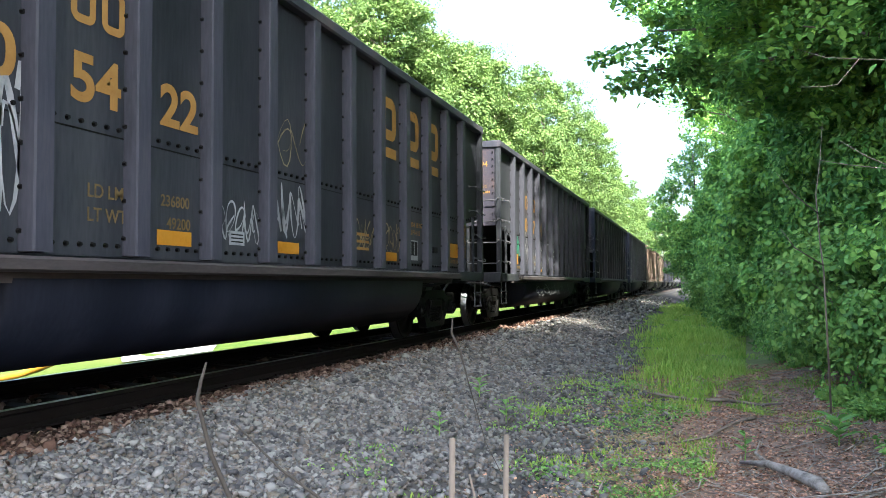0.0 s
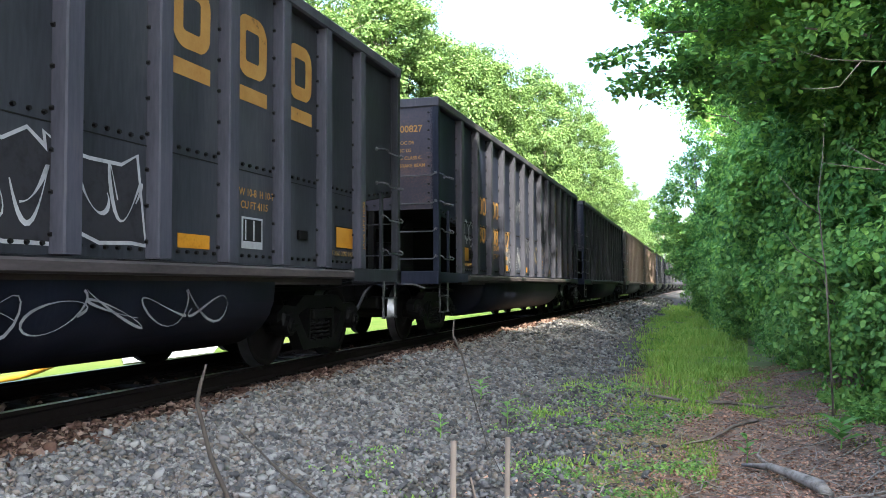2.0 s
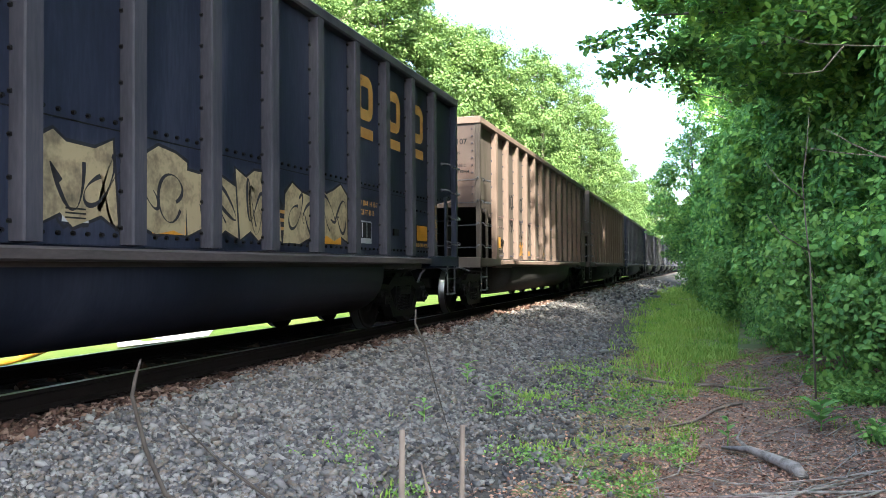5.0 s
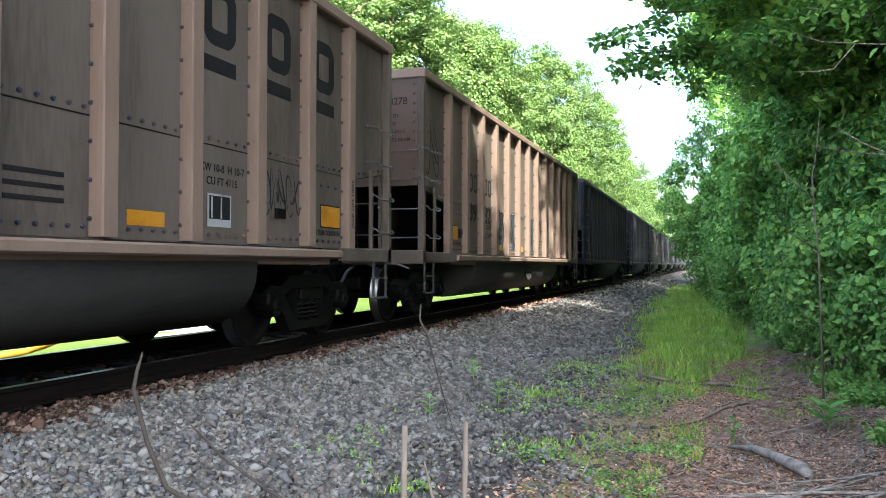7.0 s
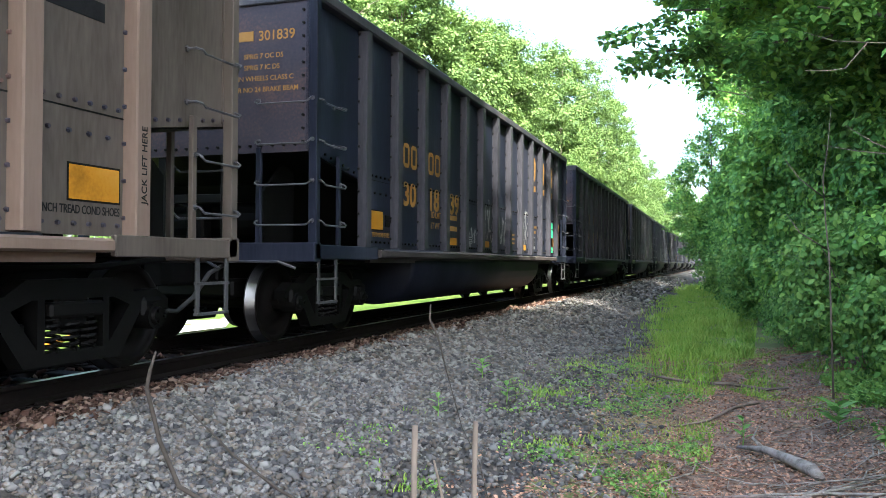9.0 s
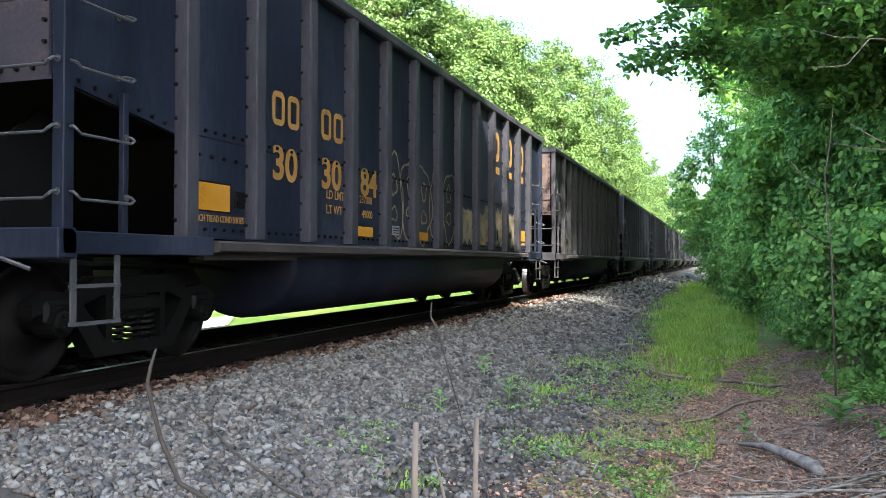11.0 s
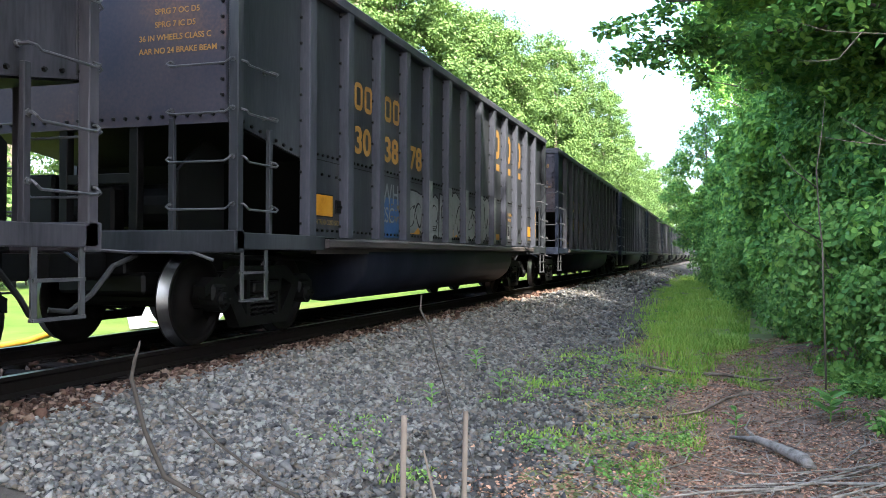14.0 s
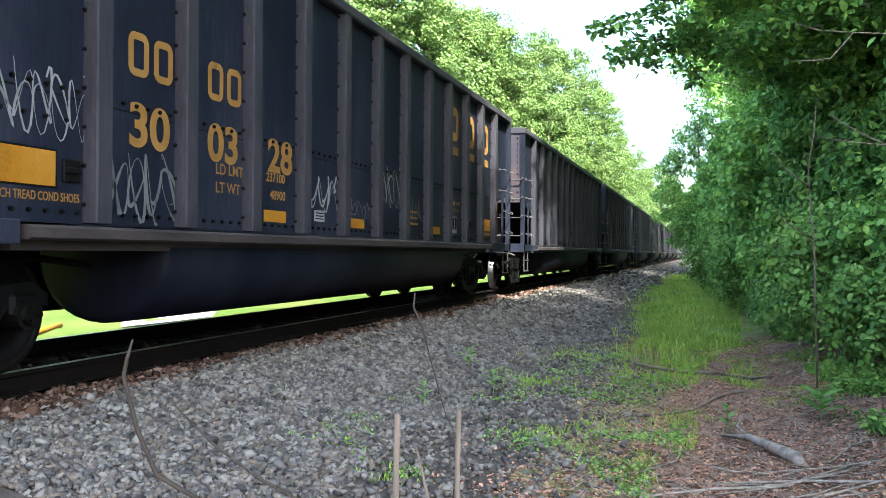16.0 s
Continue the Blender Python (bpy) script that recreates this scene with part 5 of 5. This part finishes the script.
for i in range(74):
    y = 5.2 + 0.02 * i * i * 0.35 + i * 0.52
    x = np.interp(y, [5, 8, 12, 20, 30, 45, 70], [2.9, 2.5, 2.0, 1.35, 0.9, 0.55, 0.4])
    row = i % 3
    v = (3, 0, 2)[row] if i % 4 else 1
    x = x + (0.1, 0.9, 2.0)[row] + rnd.uniform(-0.25, 0.35)
    plant_tree(SHRUBS[v], ground_pose(x, y, rnd.uniform(0, 360), rnd.uniform(0.8, 1.15) * (1 + (y > 20) * 0.25)), "leafy green shrub at the foot of the bank", "shrub", "shrubs along the path", "shrub")


# ---- grass and weeds ----
def blades(name, spots, h, rng, mat, label, width=0.006, lean=0.5):
    """Many grass blades: bent, tapering strips."""
    p = np.asarray(spots, float)
    n = len(p)
    a = rng.uniform(0, math.tau, n)
    patchy = np.array([noise.noise(Vector((q[0] * 1.3, q[1] * 0.8, 7.0))) for q in p])
    hh = h * rng.uniform(0.4, 1.25, n) * np.clip(0.75 + 1.3 * patchy, 0.25, 1.5)
    d = np.stack([np.cos(a), np.sin(a), np.zeros(n)], 1)
    s = np.stack([-np.sin(a), np.cos(a), np.zeros(n)], 1) * width * rng.uniform(0.6, 1.4, n)[:, None]
    ln = (lean * rng.uniform(0.2, 1.2, n) * hh)[:, None]
    up = np.array((0, 0, 1.0))
    v = np.empty((n, 5, 3))
    v[:, 0], v[:, 1] = p - s, p + s
    mid = p + d * ln * 0.3 + up * hh[:, None] * 0.6
    v[:, 2], v[:, 3] = mid + s * 0.8, mid - s * 0.8
    v[:, 4] = p + d * ln + up * hh[:, None]
    verts = v.reshape(-1, 3)
    faces = []
    for k in range(n):
        b = 5 * k
        faces += [(b, b + 1, b + 2, b + 3), (b + 3, b + 2, b + 4)]
    ob = new(name, mesh_of(name, verts, faces, mat))
    return tagged(ob, label, "grass", kind="stuff")


def scatter(rng, n, fx, y0, y1, gap=0.0, scale=0.8, fade=0.0, edge=0.0):
    """Places on the ground; fx gives the x range at y, gap thins them by noise."""
    out = []
    while len(out) < n:
        y = y0 + (y1 - y0) * rng.uniform() ** 1.4
        xa, xb = fx(y)
        x = rng.uniform(xa, xb)
        if noise.noise(Vector((x * scale, y * scale, 2.5))) < gap:
            continue
        if edge and rng.uniform() > ((x - xa) / edge) ** 1.6 + 0.02 + 0.5 * noise.noise(Vector((x * 2, y * 2, 4.5))):
            continue
        if fade and rng.uniform() > ((y - y0) / fade) ** 1.5 + 0.03:
            continue
        out.append((x, y, height(x, y) - 0.01))
    return out


rng = np.random.default_rng(5)
blades("grass", scatter(rng, 40000, lambda y: (np.interp(y, [9, 14, 20, 40, 60], [-0.7, -1.3, -2.0, -2.4, -2.5]), np.interp(y, [11, 15, 25, 60], [0.0, 0.7, 1.2, 1.2])), 10.2, 60, -0.42, 1.6, 5.0, 1.1),
       0.20, rng, M_GRASS, "fresh grass growing along the edge of the gravel", 0.007, 0.9)
blades("low_grass", scatter(rng, 15000, lambda y: (-2.2, 2.2), 8.2, 19, -0.05, 1.4, 2.5, 1.4), 0.07, rng, M_GRASS, "short thin grass between gravel and leaf litter", 0.005, 0.9)
blades("weeds", scatter(rng, 6500, lambda y: (-2.6, 0.1), 5, 13, 0.02, 1.5, 0.0, 1.6), 0.06, rng, M_GRASS, "thin weeds sprouting through the gravel's edge", 0.006, 0.8)
pts = np.array(scatter(rng, 1100, lambda y: (-2.7, 0.0), 5.2, 13, 0.08, 1.6, 0.0, 1.5)) + np.array((0, 0, 0.02))
pts = clump_points(pts, 0.07, 9, rng, 0.6)
tagged(new("ground_weeds", leaf_mesh("ground_weeds", pts, 0.035, M_LEAF, rng, False, 1.2)), "small broad-leaved weeds among gravel and litter", "weeds", kind="stuff")
pts = np.array(scatter(rng, 2600, lambda y: (1.5, 3.2), 4.5, 16, 0.0, 0.8)) + np.array((0, 0, 0.08))
pts = clump_points(pts, 0.15, 8, rng, 0.7)
tagged(new("ivy", leaf_mesh("ivy", pts, 0.06, M_LEAF, rng, True, 1.0)), "low creeping leaves along the litter's edge", "creeper", kind="stuff")

# dry leaf and bark litter
pts = np.array(scatter(rng, 52000, lambda y: (-1.7, 3.2), 5.2, 17, -0.6, 0.8, 0.0, 1.2)) + np.array((0, 0, 0.015))
pts[:, 2] += rng.uniform(0, 0.015, len(pts))
tagged(new("leaf_litter", leaf_mesh("leaf_litter", pts, 0.030, M_LITTER, rng, True, 2.2)), "dry brown leaves and bark chips on the path", "leaf litter", kind="stuff")

pts = np.array(scatter(rng, 3600, lambda y: (-0.9, 2.2), 5.2, 14, -0.5)) + np.array((0, 0, 0.025))
tagged(new("twig_debris", leaf_mesh("twig_debris", pts, 0.17, M_DEADWOOD, rng, "needle", 3.0)), "thin dry twigs and stalks scattered over leaf litter", "debris", kind="stuff")


# ---- ballast stones ----
def stone_variants(n, rng):
    out = []
    for _ in range(n):
        # a chipped block: the hull of jittered corners
        bm = bmesh.new()
        corners = [(a, b, c) for a in (-1, 1) for b in (-1, 1) for c in (-1, 1)]
        for j in rng.permutation(8)[:6]:
            bm.verts.new(np.array(corners[j]) * rng.uniform(0.45, 1.0, 3))
        for _ in range(2):
            d = rng.normal(size=3)
            bm.verts.new(d / np.linalg.norm(d) * rng.uniform(1.0, 1.25))
        got = bmesh.ops.convex_hull(bm, input=bm.verts)
        bmesh.ops.delete(bm, geom=[q for q in got["geom_interior"] if isinstance(q, bmesh.types.BMVert)], context="VERTS")
        bmesh.ops.triangulate(bm, faces=bm.faces[:])
        bm.verts.index_update()
        v = np.array([x.co[:] for x in bm.verts])
        f = [tuple(q.index for q in p.verts) for p in bm.faces]
        bm.free()
        v *= np.array((1.15, rng.uniform(0.65, 1.0), rng.uniform(0.5, 0.8)))
        out.append((v, np.array(f)))
    return out


def build_ballast():
    rng = np.random.default_rng(12)
    var = stone_variants(12, rng)
    zones = [  # x range, y range, stones, size
        (-4.75, -2.0, 3.4, 9, 36000, 0.0205), (-4.75, -1.9, 9, 16, 27000, 0.024), (-4.75, -2.0, 16, 30, 12000, 0.033), (-4.75, -2.2, 30, 70, 5200, 0.062),
        (-2.0, -0.2, 4.6, 12, 6800, 0.021), (-2.0, -1.2, 12, 20, 3000, 0.026), (-7.3, -4.75, 3, 22, 3600, 0.035)]
    spots = []
    for xa, xb, ya, yb, n, r in zones:
        xs, ys, rs = rng.uniform(xa, xb, n), rng.uniform(ya, yb, n), r * np.exp(rng.normal(0, 0.26, n))
        for x, y, q in zip(xs, ys, rs):
            if x > -2.6 and noise.noise(Vector((x * 1.1, y * 1.1, 2.5))) > 0.30 - 0.2 * (x + 2.6) and rng.uniform() < 0.25:
                continue
            if x > -1.5 and rng.uniform() < (x + 1.5) / 1.3:
                continue
            if x < -4.7 and abs(abs(x - TRACK_X) - 0.7525) < 0.11:
                continue
            if -4.8 < x < -4.3 and rng.uniform() < (-4.3 - x) / 0.4:
                continue
            spots.append((x, y, q))
    near = [i for i, (x, y, q) in enumerate(spots) if 5.3 < y < 7.0 and -4.2 < x < -2.4 and q > 0.022][:300]
    single = set(near)
    ground = bpy.data.objects["ground"]
    shapes = [mesh_of("ballast_stone", v * 0.03, [tuple(map(int, q)) for q in f], material("single crushed stone", [(0.2, (0.033, 0.0325, 0.0345)), (0.5, (0.072, 0.070, 0.071)), (1.0, (0.17, 0.162, 0.155))],
                      20, 0.85, 0, 0.12, 120, vary=0.8)) for v, f in var[:4]]
    rough, rusty = ([], [], [0]), ([], [], [0])
    for i, (x, y, q) in enumerate(spots):
        e = Euler((rng.uniform(-0.7, 0.7), rng.uniform(-0.7, 0.7), rng.uniform(0, 6.28)))
        z = height(x, y) + q * rng.uniform(-0.1, 0.9)
        if i in single:
            ob = new("ballast_stone", shapes[i % 4])
            ob.parent = ground
            ob.matrix_basis = Matrix.LocRotScale((x, y, z), e, (q / 0.03,) * 3)
            continue
        v, f = var[i % 12]
        V, F, base = rusty if x < -4.12 + 0.35 * noise.noise(Vector((x, y * 0.8, 6.0))) + rng.normal() * 0.10 else rough
        V.append(v * q @ np.array(e.to_matrix()).T + np.array((x, y, z)))
        F.append(f + base[0])
        base[0] += len(v)
    for name, (V, F, _), mat, label in (("ballast", rough, M_STONE, "loose grey crushed stone ballast beside the rails"),
                                        ("stained_ballast", rusty, M_STONE_RUST, "rust-stained crushed stone close along the rail")):
        V, F = np.concatenate(V), np.concatenate(F)
        me = bpy.data.meshes.new(name)
        me.vertices.add(len(V))
        me.vertices.foreach_set("co", V.reshape(-1).astype(np.float32))
        me.loops.add(len(F) * 3)
        me.loops.foreach_set("vertex_index", F.reshape(-1).astype(np.int32))
        me.polygons.add(len(F))
        me.polygons.foreach_set("loop_start", np.arange(0, len(F) * 3, 3, dtype=np.int32))
        me.update(calc_edges=True)
        me.materials.append(mat)
        tagged(new(name, me), label, "gravel", kind="stuff")


build_ballast()


# ---- dead wood ----
def stick(name, pts, radii, label, mat=M_DEADWOOD, twigs=(), category="branch"):
    bm = bmesh.new()
    tube(bm, pts, radii, 7)
    for tp, tr in twigs:
        tube(bm, tp, tr, 5)
    return tagged(new(name, bm_mesh(name, bm, mat, True)), label, category)


def lie(pairs, lift=0.02):
    return [(x, y, height(x, y) + lift) for x, y in pairs]


stick("dead_log", [(0.30, 7.70, height(0.3, 7.7) + 0.05), (0.50, 7.35, height(0.5, 7.35) + 0.10), (0.68, 6.95, height(0.68, 6.95) + 0.07), (0.80, 6.72, height(0.8, 6.72) + 0.05), (0.84, 6.55, height(0.84, 6.55) + 0.02)],
      [0.014, 0.032, 0.042, 0.054, 0.034], "bent grey piece of dead wood lying on leaf litter", twigs=[([(0.5, 7.35, height(0.5, 7.35) + 0.1), (0.42, 7.62, height(0.42, 7.6) + 0.14), (0.48, 7.95, height(0.48, 7.9) + 0.2)], [0.02, 0.012, 0.005])], category="log")
stick("fallen_branch", lie([(-0.72, 11.6), (-0.2, 11.4), (0.3, 11.55), (0.7, 11.45), (1.0, 11.5)], 0.035), [0.014, 0.022, 0.024, 0.022, 0.012], "thin fallen branch lying across the litter", M_BARK)
stick("fallen_branch", lie([(-0.27, 8.42), (0.05, 8.8), (0.3, 9.35), (0.57, 9.86)], 0.03), [0.008, 0.014, 0.016, 0.010], "thin fallen branch lying across the litter", M_BARK)
stick("fallen_branch", lie([(-3.9, 17.6), (-4.2, 18.4), (-4.55, 19.4)], 0.05), [0.02, 0.025, 0.02], "old stick lying on the gravel by the rail", M_BARK)
for k, (a, b) in enumerate((((0.2, 5.7), (1.1, 6.4)), ((0.35, 5.5), (1.25, 6.0)), ((0.6, 5.4), (1.3, 5.75)), ((0.75, 6.1), (1.35, 6.9)), ((1.0, 6.6), (1.5, 7.9)), ((0.9, 7.6), (1.6, 8.6)), ((-0.1, 5.9), (1.3, 6.25)), ((0.5, 6.35), (1.55, 6.5)), ((1.1, 7.0), (1.55, 7.4)), ((0.05, 6.6), (0.6, 6.3)), ((0.7, 8.3), (1.5, 9.0)), ((0.9, 9.3), (1.6, 10.2)), ((-0.3, 6.2), (0.1, 7.1)))):
    m = ((a[0] + b[0]) / 2 + 0.05, (a[1] + b[1]) / 2 - 0.06 + 0.1 * (k % 3))
    n = (a[0] * 0.25 + b[0] * 0.75 - 0.03, a[1] * 0.25 + b[1] * 0.75 + 0.04)
    stick("twig", lie([a, m, n, b], 0.025), [0.003, 0.007, 0.006, 0.002], "dry brown twig on the leaf litter", category="twig")
for a, b, c in (((-0.25, 5.55), (0.6, 5.95), (1.5, 6.7)), ((0.1, 5.3), (0.75, 5.62), (1.5, 6.15)), ((0.25, 6.0), (0.8, 6.1), (1.4, 5.9))):
    stick("fallen_stalk", lie([a, ((a[0] + b[0]) / 2, (a[1] + b[1]) / 2 + 0.05), b, ((b[0] + c[0]) / 2, (b[1] + c[1]) / 2 - 0.04), c], 0.03), [0.005, 0.010, 0.012, 0.010, 0.005], "long pale dry stalk lying on leaf litter", category="stalk")
# cut saplings standing near the camera
stick("sapling_stump", [(-0.72, 2.28, -0.75), (-0.70, 2.27, 0.0), (-0.69, 2.26, 0.46)], [0.011, 0.010, 0.009], "cut bare sapling standing in the weeds", M_BARK, category="sapling")
stick("sapling_stump", [(-0.66, 2.70, -0.75), (-0.64, 2.69, 0.0), (-0.63, 2.68, 0.40)], [0.011, 0.010, 0.009], "cut bare sapling standing in the weeds", M_BARK, category="sapling")
stick("sapling_stump", [(-0.66, 2.45, -0.75), (-0.63, 2.42, 0.1), (-0.68, 2.40, 0.33)], [0.008, 0.007, 0.003], "thin bare twig beside cut saplings", M_BARK, category="sapling")
stick("bare_twig", [(-0.62, 1.60, -0.72), (-0.70, 1.58, 0.05), (-0.856, 1.524, 0.41), (-0.935, 1.498, 0.457), (-0.974, 1.484, 0.553), (-1.001, 1.475, 0.663), (-0.995, 1.478, 0.70), (-0.983, 1.48, 0.74)],
      [0.006, 0.006, 0.006, 0.0055, 0.005, 0.0045, 0.004, 0.002], "bent bare twig rising beside the gravel", M_TWIG, category="twig")
stick("bare_twig", [(-0.45, 1.85, -0.70), (-0.60, 1.80, 0.1), (-0.714, 1.76, 0.338), (-0.825, 1.723, 0.402), (-0.925, 1.69, 0.48), (-1.03, 1.655, 0.59)], [0.005, 0.005, 0.0045, 0.004, 0.003, 0.0015],
      "thin leaning bare twig beside the gravel", M_TWIG, category="twig")
stick("forked_twig", [(-0.62, 3.22, -0.72), (-0.70, 3.19, -0.1), (-0.756, 3.167, 0.145), (-0.82, 3.145, 0.279), (-0.879, 3.124, 0.501), (-0.911, 3.113, 0.635), (-0.943, 3.102, 0.706), (-0.939, 3.103, 0.764)],
      [0.0016, 0.0016, 0.0016, 0.0018, 0.0025, 0.0045, 0.0045, 0.003], "thin forked bare twig standing upright", M_TWIG, [([(-0.911, 3.113, 0.635), (-0.955, 3.11, 0.66)], [0.004, 0.002])], "twig")
# bare stems before the bank's leaves
stick("bare_sapling", [(1.30, 9.66, -0.5), (1.262, 9.652, 0.998), (1.227, 9.639, 1.36), (1.198, 9.626, 1.842), (1.25, 9.64, 2.204), (1.284, 9.648, 2.626)], [0.012, 0.009, 0.008, 0.007, 0.005, 0.002],
      "slender bare sapling before the leafy bank", M_BARK, [([(1.21, 9.63, 1.644), (0.945, 9.333, 1.821), (0.776, 9.277, 2.056)], [0.008, 0.006, 0.002]),
                                                              ([(1.255, 9.65, 1.08), (0.945, 9.337, 1.261), (0.805, 9.29, 1.467)], [0.008, 0.006, 0.002])], "sapling")
stick("dead_bough", [(2.6, 8.6, 2.9), (1.722, 8.422, 2.942), (1.429, 8.326, 2.951), (1.135, 8.231, 2.966), (0.891, 8.151, 3.042)], [0.008, 0.006, 0.005, 0.004, 0.002], "thin dead bough hanging before leaves", M_BARK,
      [([(1.429, 8.326, 2.951), (1.233, 8.265, 2.714), (1.087, 8.217, 2.693), (0.891, 8.154, 2.693)], [0.007, 0.006, 0.005, 0.002])])
stick("dead_bough", [(2.6, 8.2, 1.75), (1.618, 7.87, 1.858), (1.253, 7.751, 1.895), (0.979, 7.661, 1.942)], [0.007, 0.005, 0.004, 0.002], "thin dead bough hanging before leaves", M_BARK,
      [([(1.70, 8.0, 1.85), (1.425, 8.016, 1.997), (1.19, 7.939, 2.144)], [0.007, 0.006, 0.002])])
# straw and a broad-leaved weed on the path
pts = np.array([(-0.55 + a * 0.28, 8.6 + b * 0.2, -0.62) for a, b in rng.normal(size=(420, 2))])
pts[:, 2] = [height(x, y) + 0.02 for x, y, _ in pts]
tagged(new("straw", leaf_mesh("straw", pts, 0.11, material("dry pale straw", [(0.3, (0.20, 0.15, 0.08)), (0.7, (0.36, 0.29, 0.17))], 4, 0.9, 0, 0, 30, vary=0.5, islands=True), rng, "needle", 2.5)),
       "dry pale straw scattered on the path", "straw", kind="stuff")


def pokeweed(x, y, n, size, label):
    t = thing("weed", label, "weed", pose(x, y, height(x, y)))
    bm = bmesh.new()
    tube(bm, [(0, 0, -0.02), (0.01, 0, 0.12), (0, 0.01, 0.24)], [0.007, 0.005, 0.003], 6)
    part("stem", bm, M_LEAF, t)
    for k in range(n):
        a = k * 2.4
        z = 0.06 + 0.2 * k / n
        bm = bmesh.new()
        d, w = Vector((math.cos(a), math.sin(a), 0.45)), Vector((-math.sin(a), math.cos(a), 0))
        o = Vector((0, 0, z))
        rows = [(0.0, 0.01, 0.0), (0.3, 0.20, 0.04), (0.65, 0.22, 0.03), (1.0, 0.0, -0.10)]
        last = None
        for u, h, lift in rows:
            c = o + d * u * size + Vector((0, 0, lift * size))
            tri = [bm.verts.new(c - w * h * size + Vector((0, 0, 0.04 * size))), bm.verts.new(c), bm.verts.new(c + w * h * size + Vector((0, 0, 0.04 * size)))]
            if last:
                bm.faces.new((last[0], last[1], tri[1], tri[0]))
                bm.faces.new((last[1], last[2], tri[2], tri[1]))
            last = tri
        part("leaf", bm, M_LEAF, t)


pokeweed(1.18, 8.37, 11, 0.22, "broad-leaved green weed growing from leaf litter")
pokeweed(0.35, 8.0, 8, 0.12, "small green weed beside a piece of dead wood")
pokeweed(-2.3, 7.2, 8, 0.10, "small green weed rooted in the gravel")
pokeweed(-2.0, 8.6, 9, 0.12, "small green weed rooted in the gravel")
pokeweed(-2.5, 9.4, 9, 0.13, "small green weed rooted in the gravel")


# ---- beyond the track: a pale road and a rail of timber ----
def build_road():
    xs = [-13.2, -15, -20, -30, -60]
    bm = bmesh.new()
    rows = []
    for x in xs:
        k = (x + 13.2) / -46.8
        rows.append([bm.verts.new((x, y, height(x, y) + 0.03)) for y in (16.6 + 62 * k * 0.9, 18.5 + 68 * k, 20.4 + 80 * k * 1.02)])
    for a, b in zip(rows, rows[1:]):
        for j in range(2):
            bm.faces.new((a[j], a[j + 1], b[j + 1], b[j]))
    tagged(new("road", bm_mesh("road", bm, M_ROAD)), "pale concrete road running through sunlit grass", "road", kind="structure")


build_road()
bm = bmesh.new()
tube(bm, [(x, y, height(x, y) + 0.05) for x, y in ((-12.9, 9.0), (-13.4, 12.4), (-13.74, 13.94), (-14.2, 15.05), (-14.85, 16.4))], 0.07, 8)
tagged(new("yellow_pipe", bm_mesh("yellow_pipe", bm, M_YELLOW, True)), "yellow plastic pipe lying on sunlit grass", "pipe")

# ---- motion ----
# metres that the train has run at each half second, and where the leading end of each car stands at the start
RUN = [0.0, 5.18, 10.53, 15.77, 20.88, 26.16, 31.24, 36.35, 41.86, 46.8, 51.98, 57.17, 62.37, 67.58, 72.79, 78.22, 83.4, 88.53, 93.74, 99.0, 104.24, 109.47, 114.7, 119.94, 125.05, 130.42, 135.58, 140.69, 146.19, 151.32, 156.52, 161.89, 166.91]
LEADS = {-1: 0.78, 0: 16.96, 1: 33.43, 2: 50.63, 3: 67.81, 4: 84.72, 5: 101.82, 6: 119.12, 7: 136.35, 8: 152.85, 9: 169.42, 10: 186.46}


def lead_of(k):
    return LEADS[k] if k in LEADS else LEADS[10] + (k - 10) * PITCH


def run_at(t):
    return float(np.interp(2 * t, range(33), RUN))


def car_pose(s):
    """A car whose middle is at s, standing on the track by its two trucks."""
    xa, ya, _ = track_at(s - 6.0)
    xb, yb, _ = track_at(s + 6.0)
    a = math.atan2(xb - xa, yb - ya)
    return pose((xa + xb) / 2, (ya + yb) / 2, 0, 0, 0, -math.degrees(a))


def motions():
    times = [0.5 * k for k in range(33)]
    for k, length, car in TRAIN:
        walk(car, [(t, car_pose(lead_of(k) - run_at(t) + length / 2)) for t in times])
    steps = [f / FPS for f in range(int(16 * FPS) + 1)]
    for ws, y in AXLES:
        walk(ws, [(t, pose(0, y, 0.457, math.degrees(run_at(t) / 0.457) % 360.0)) for t in steps])


motions()
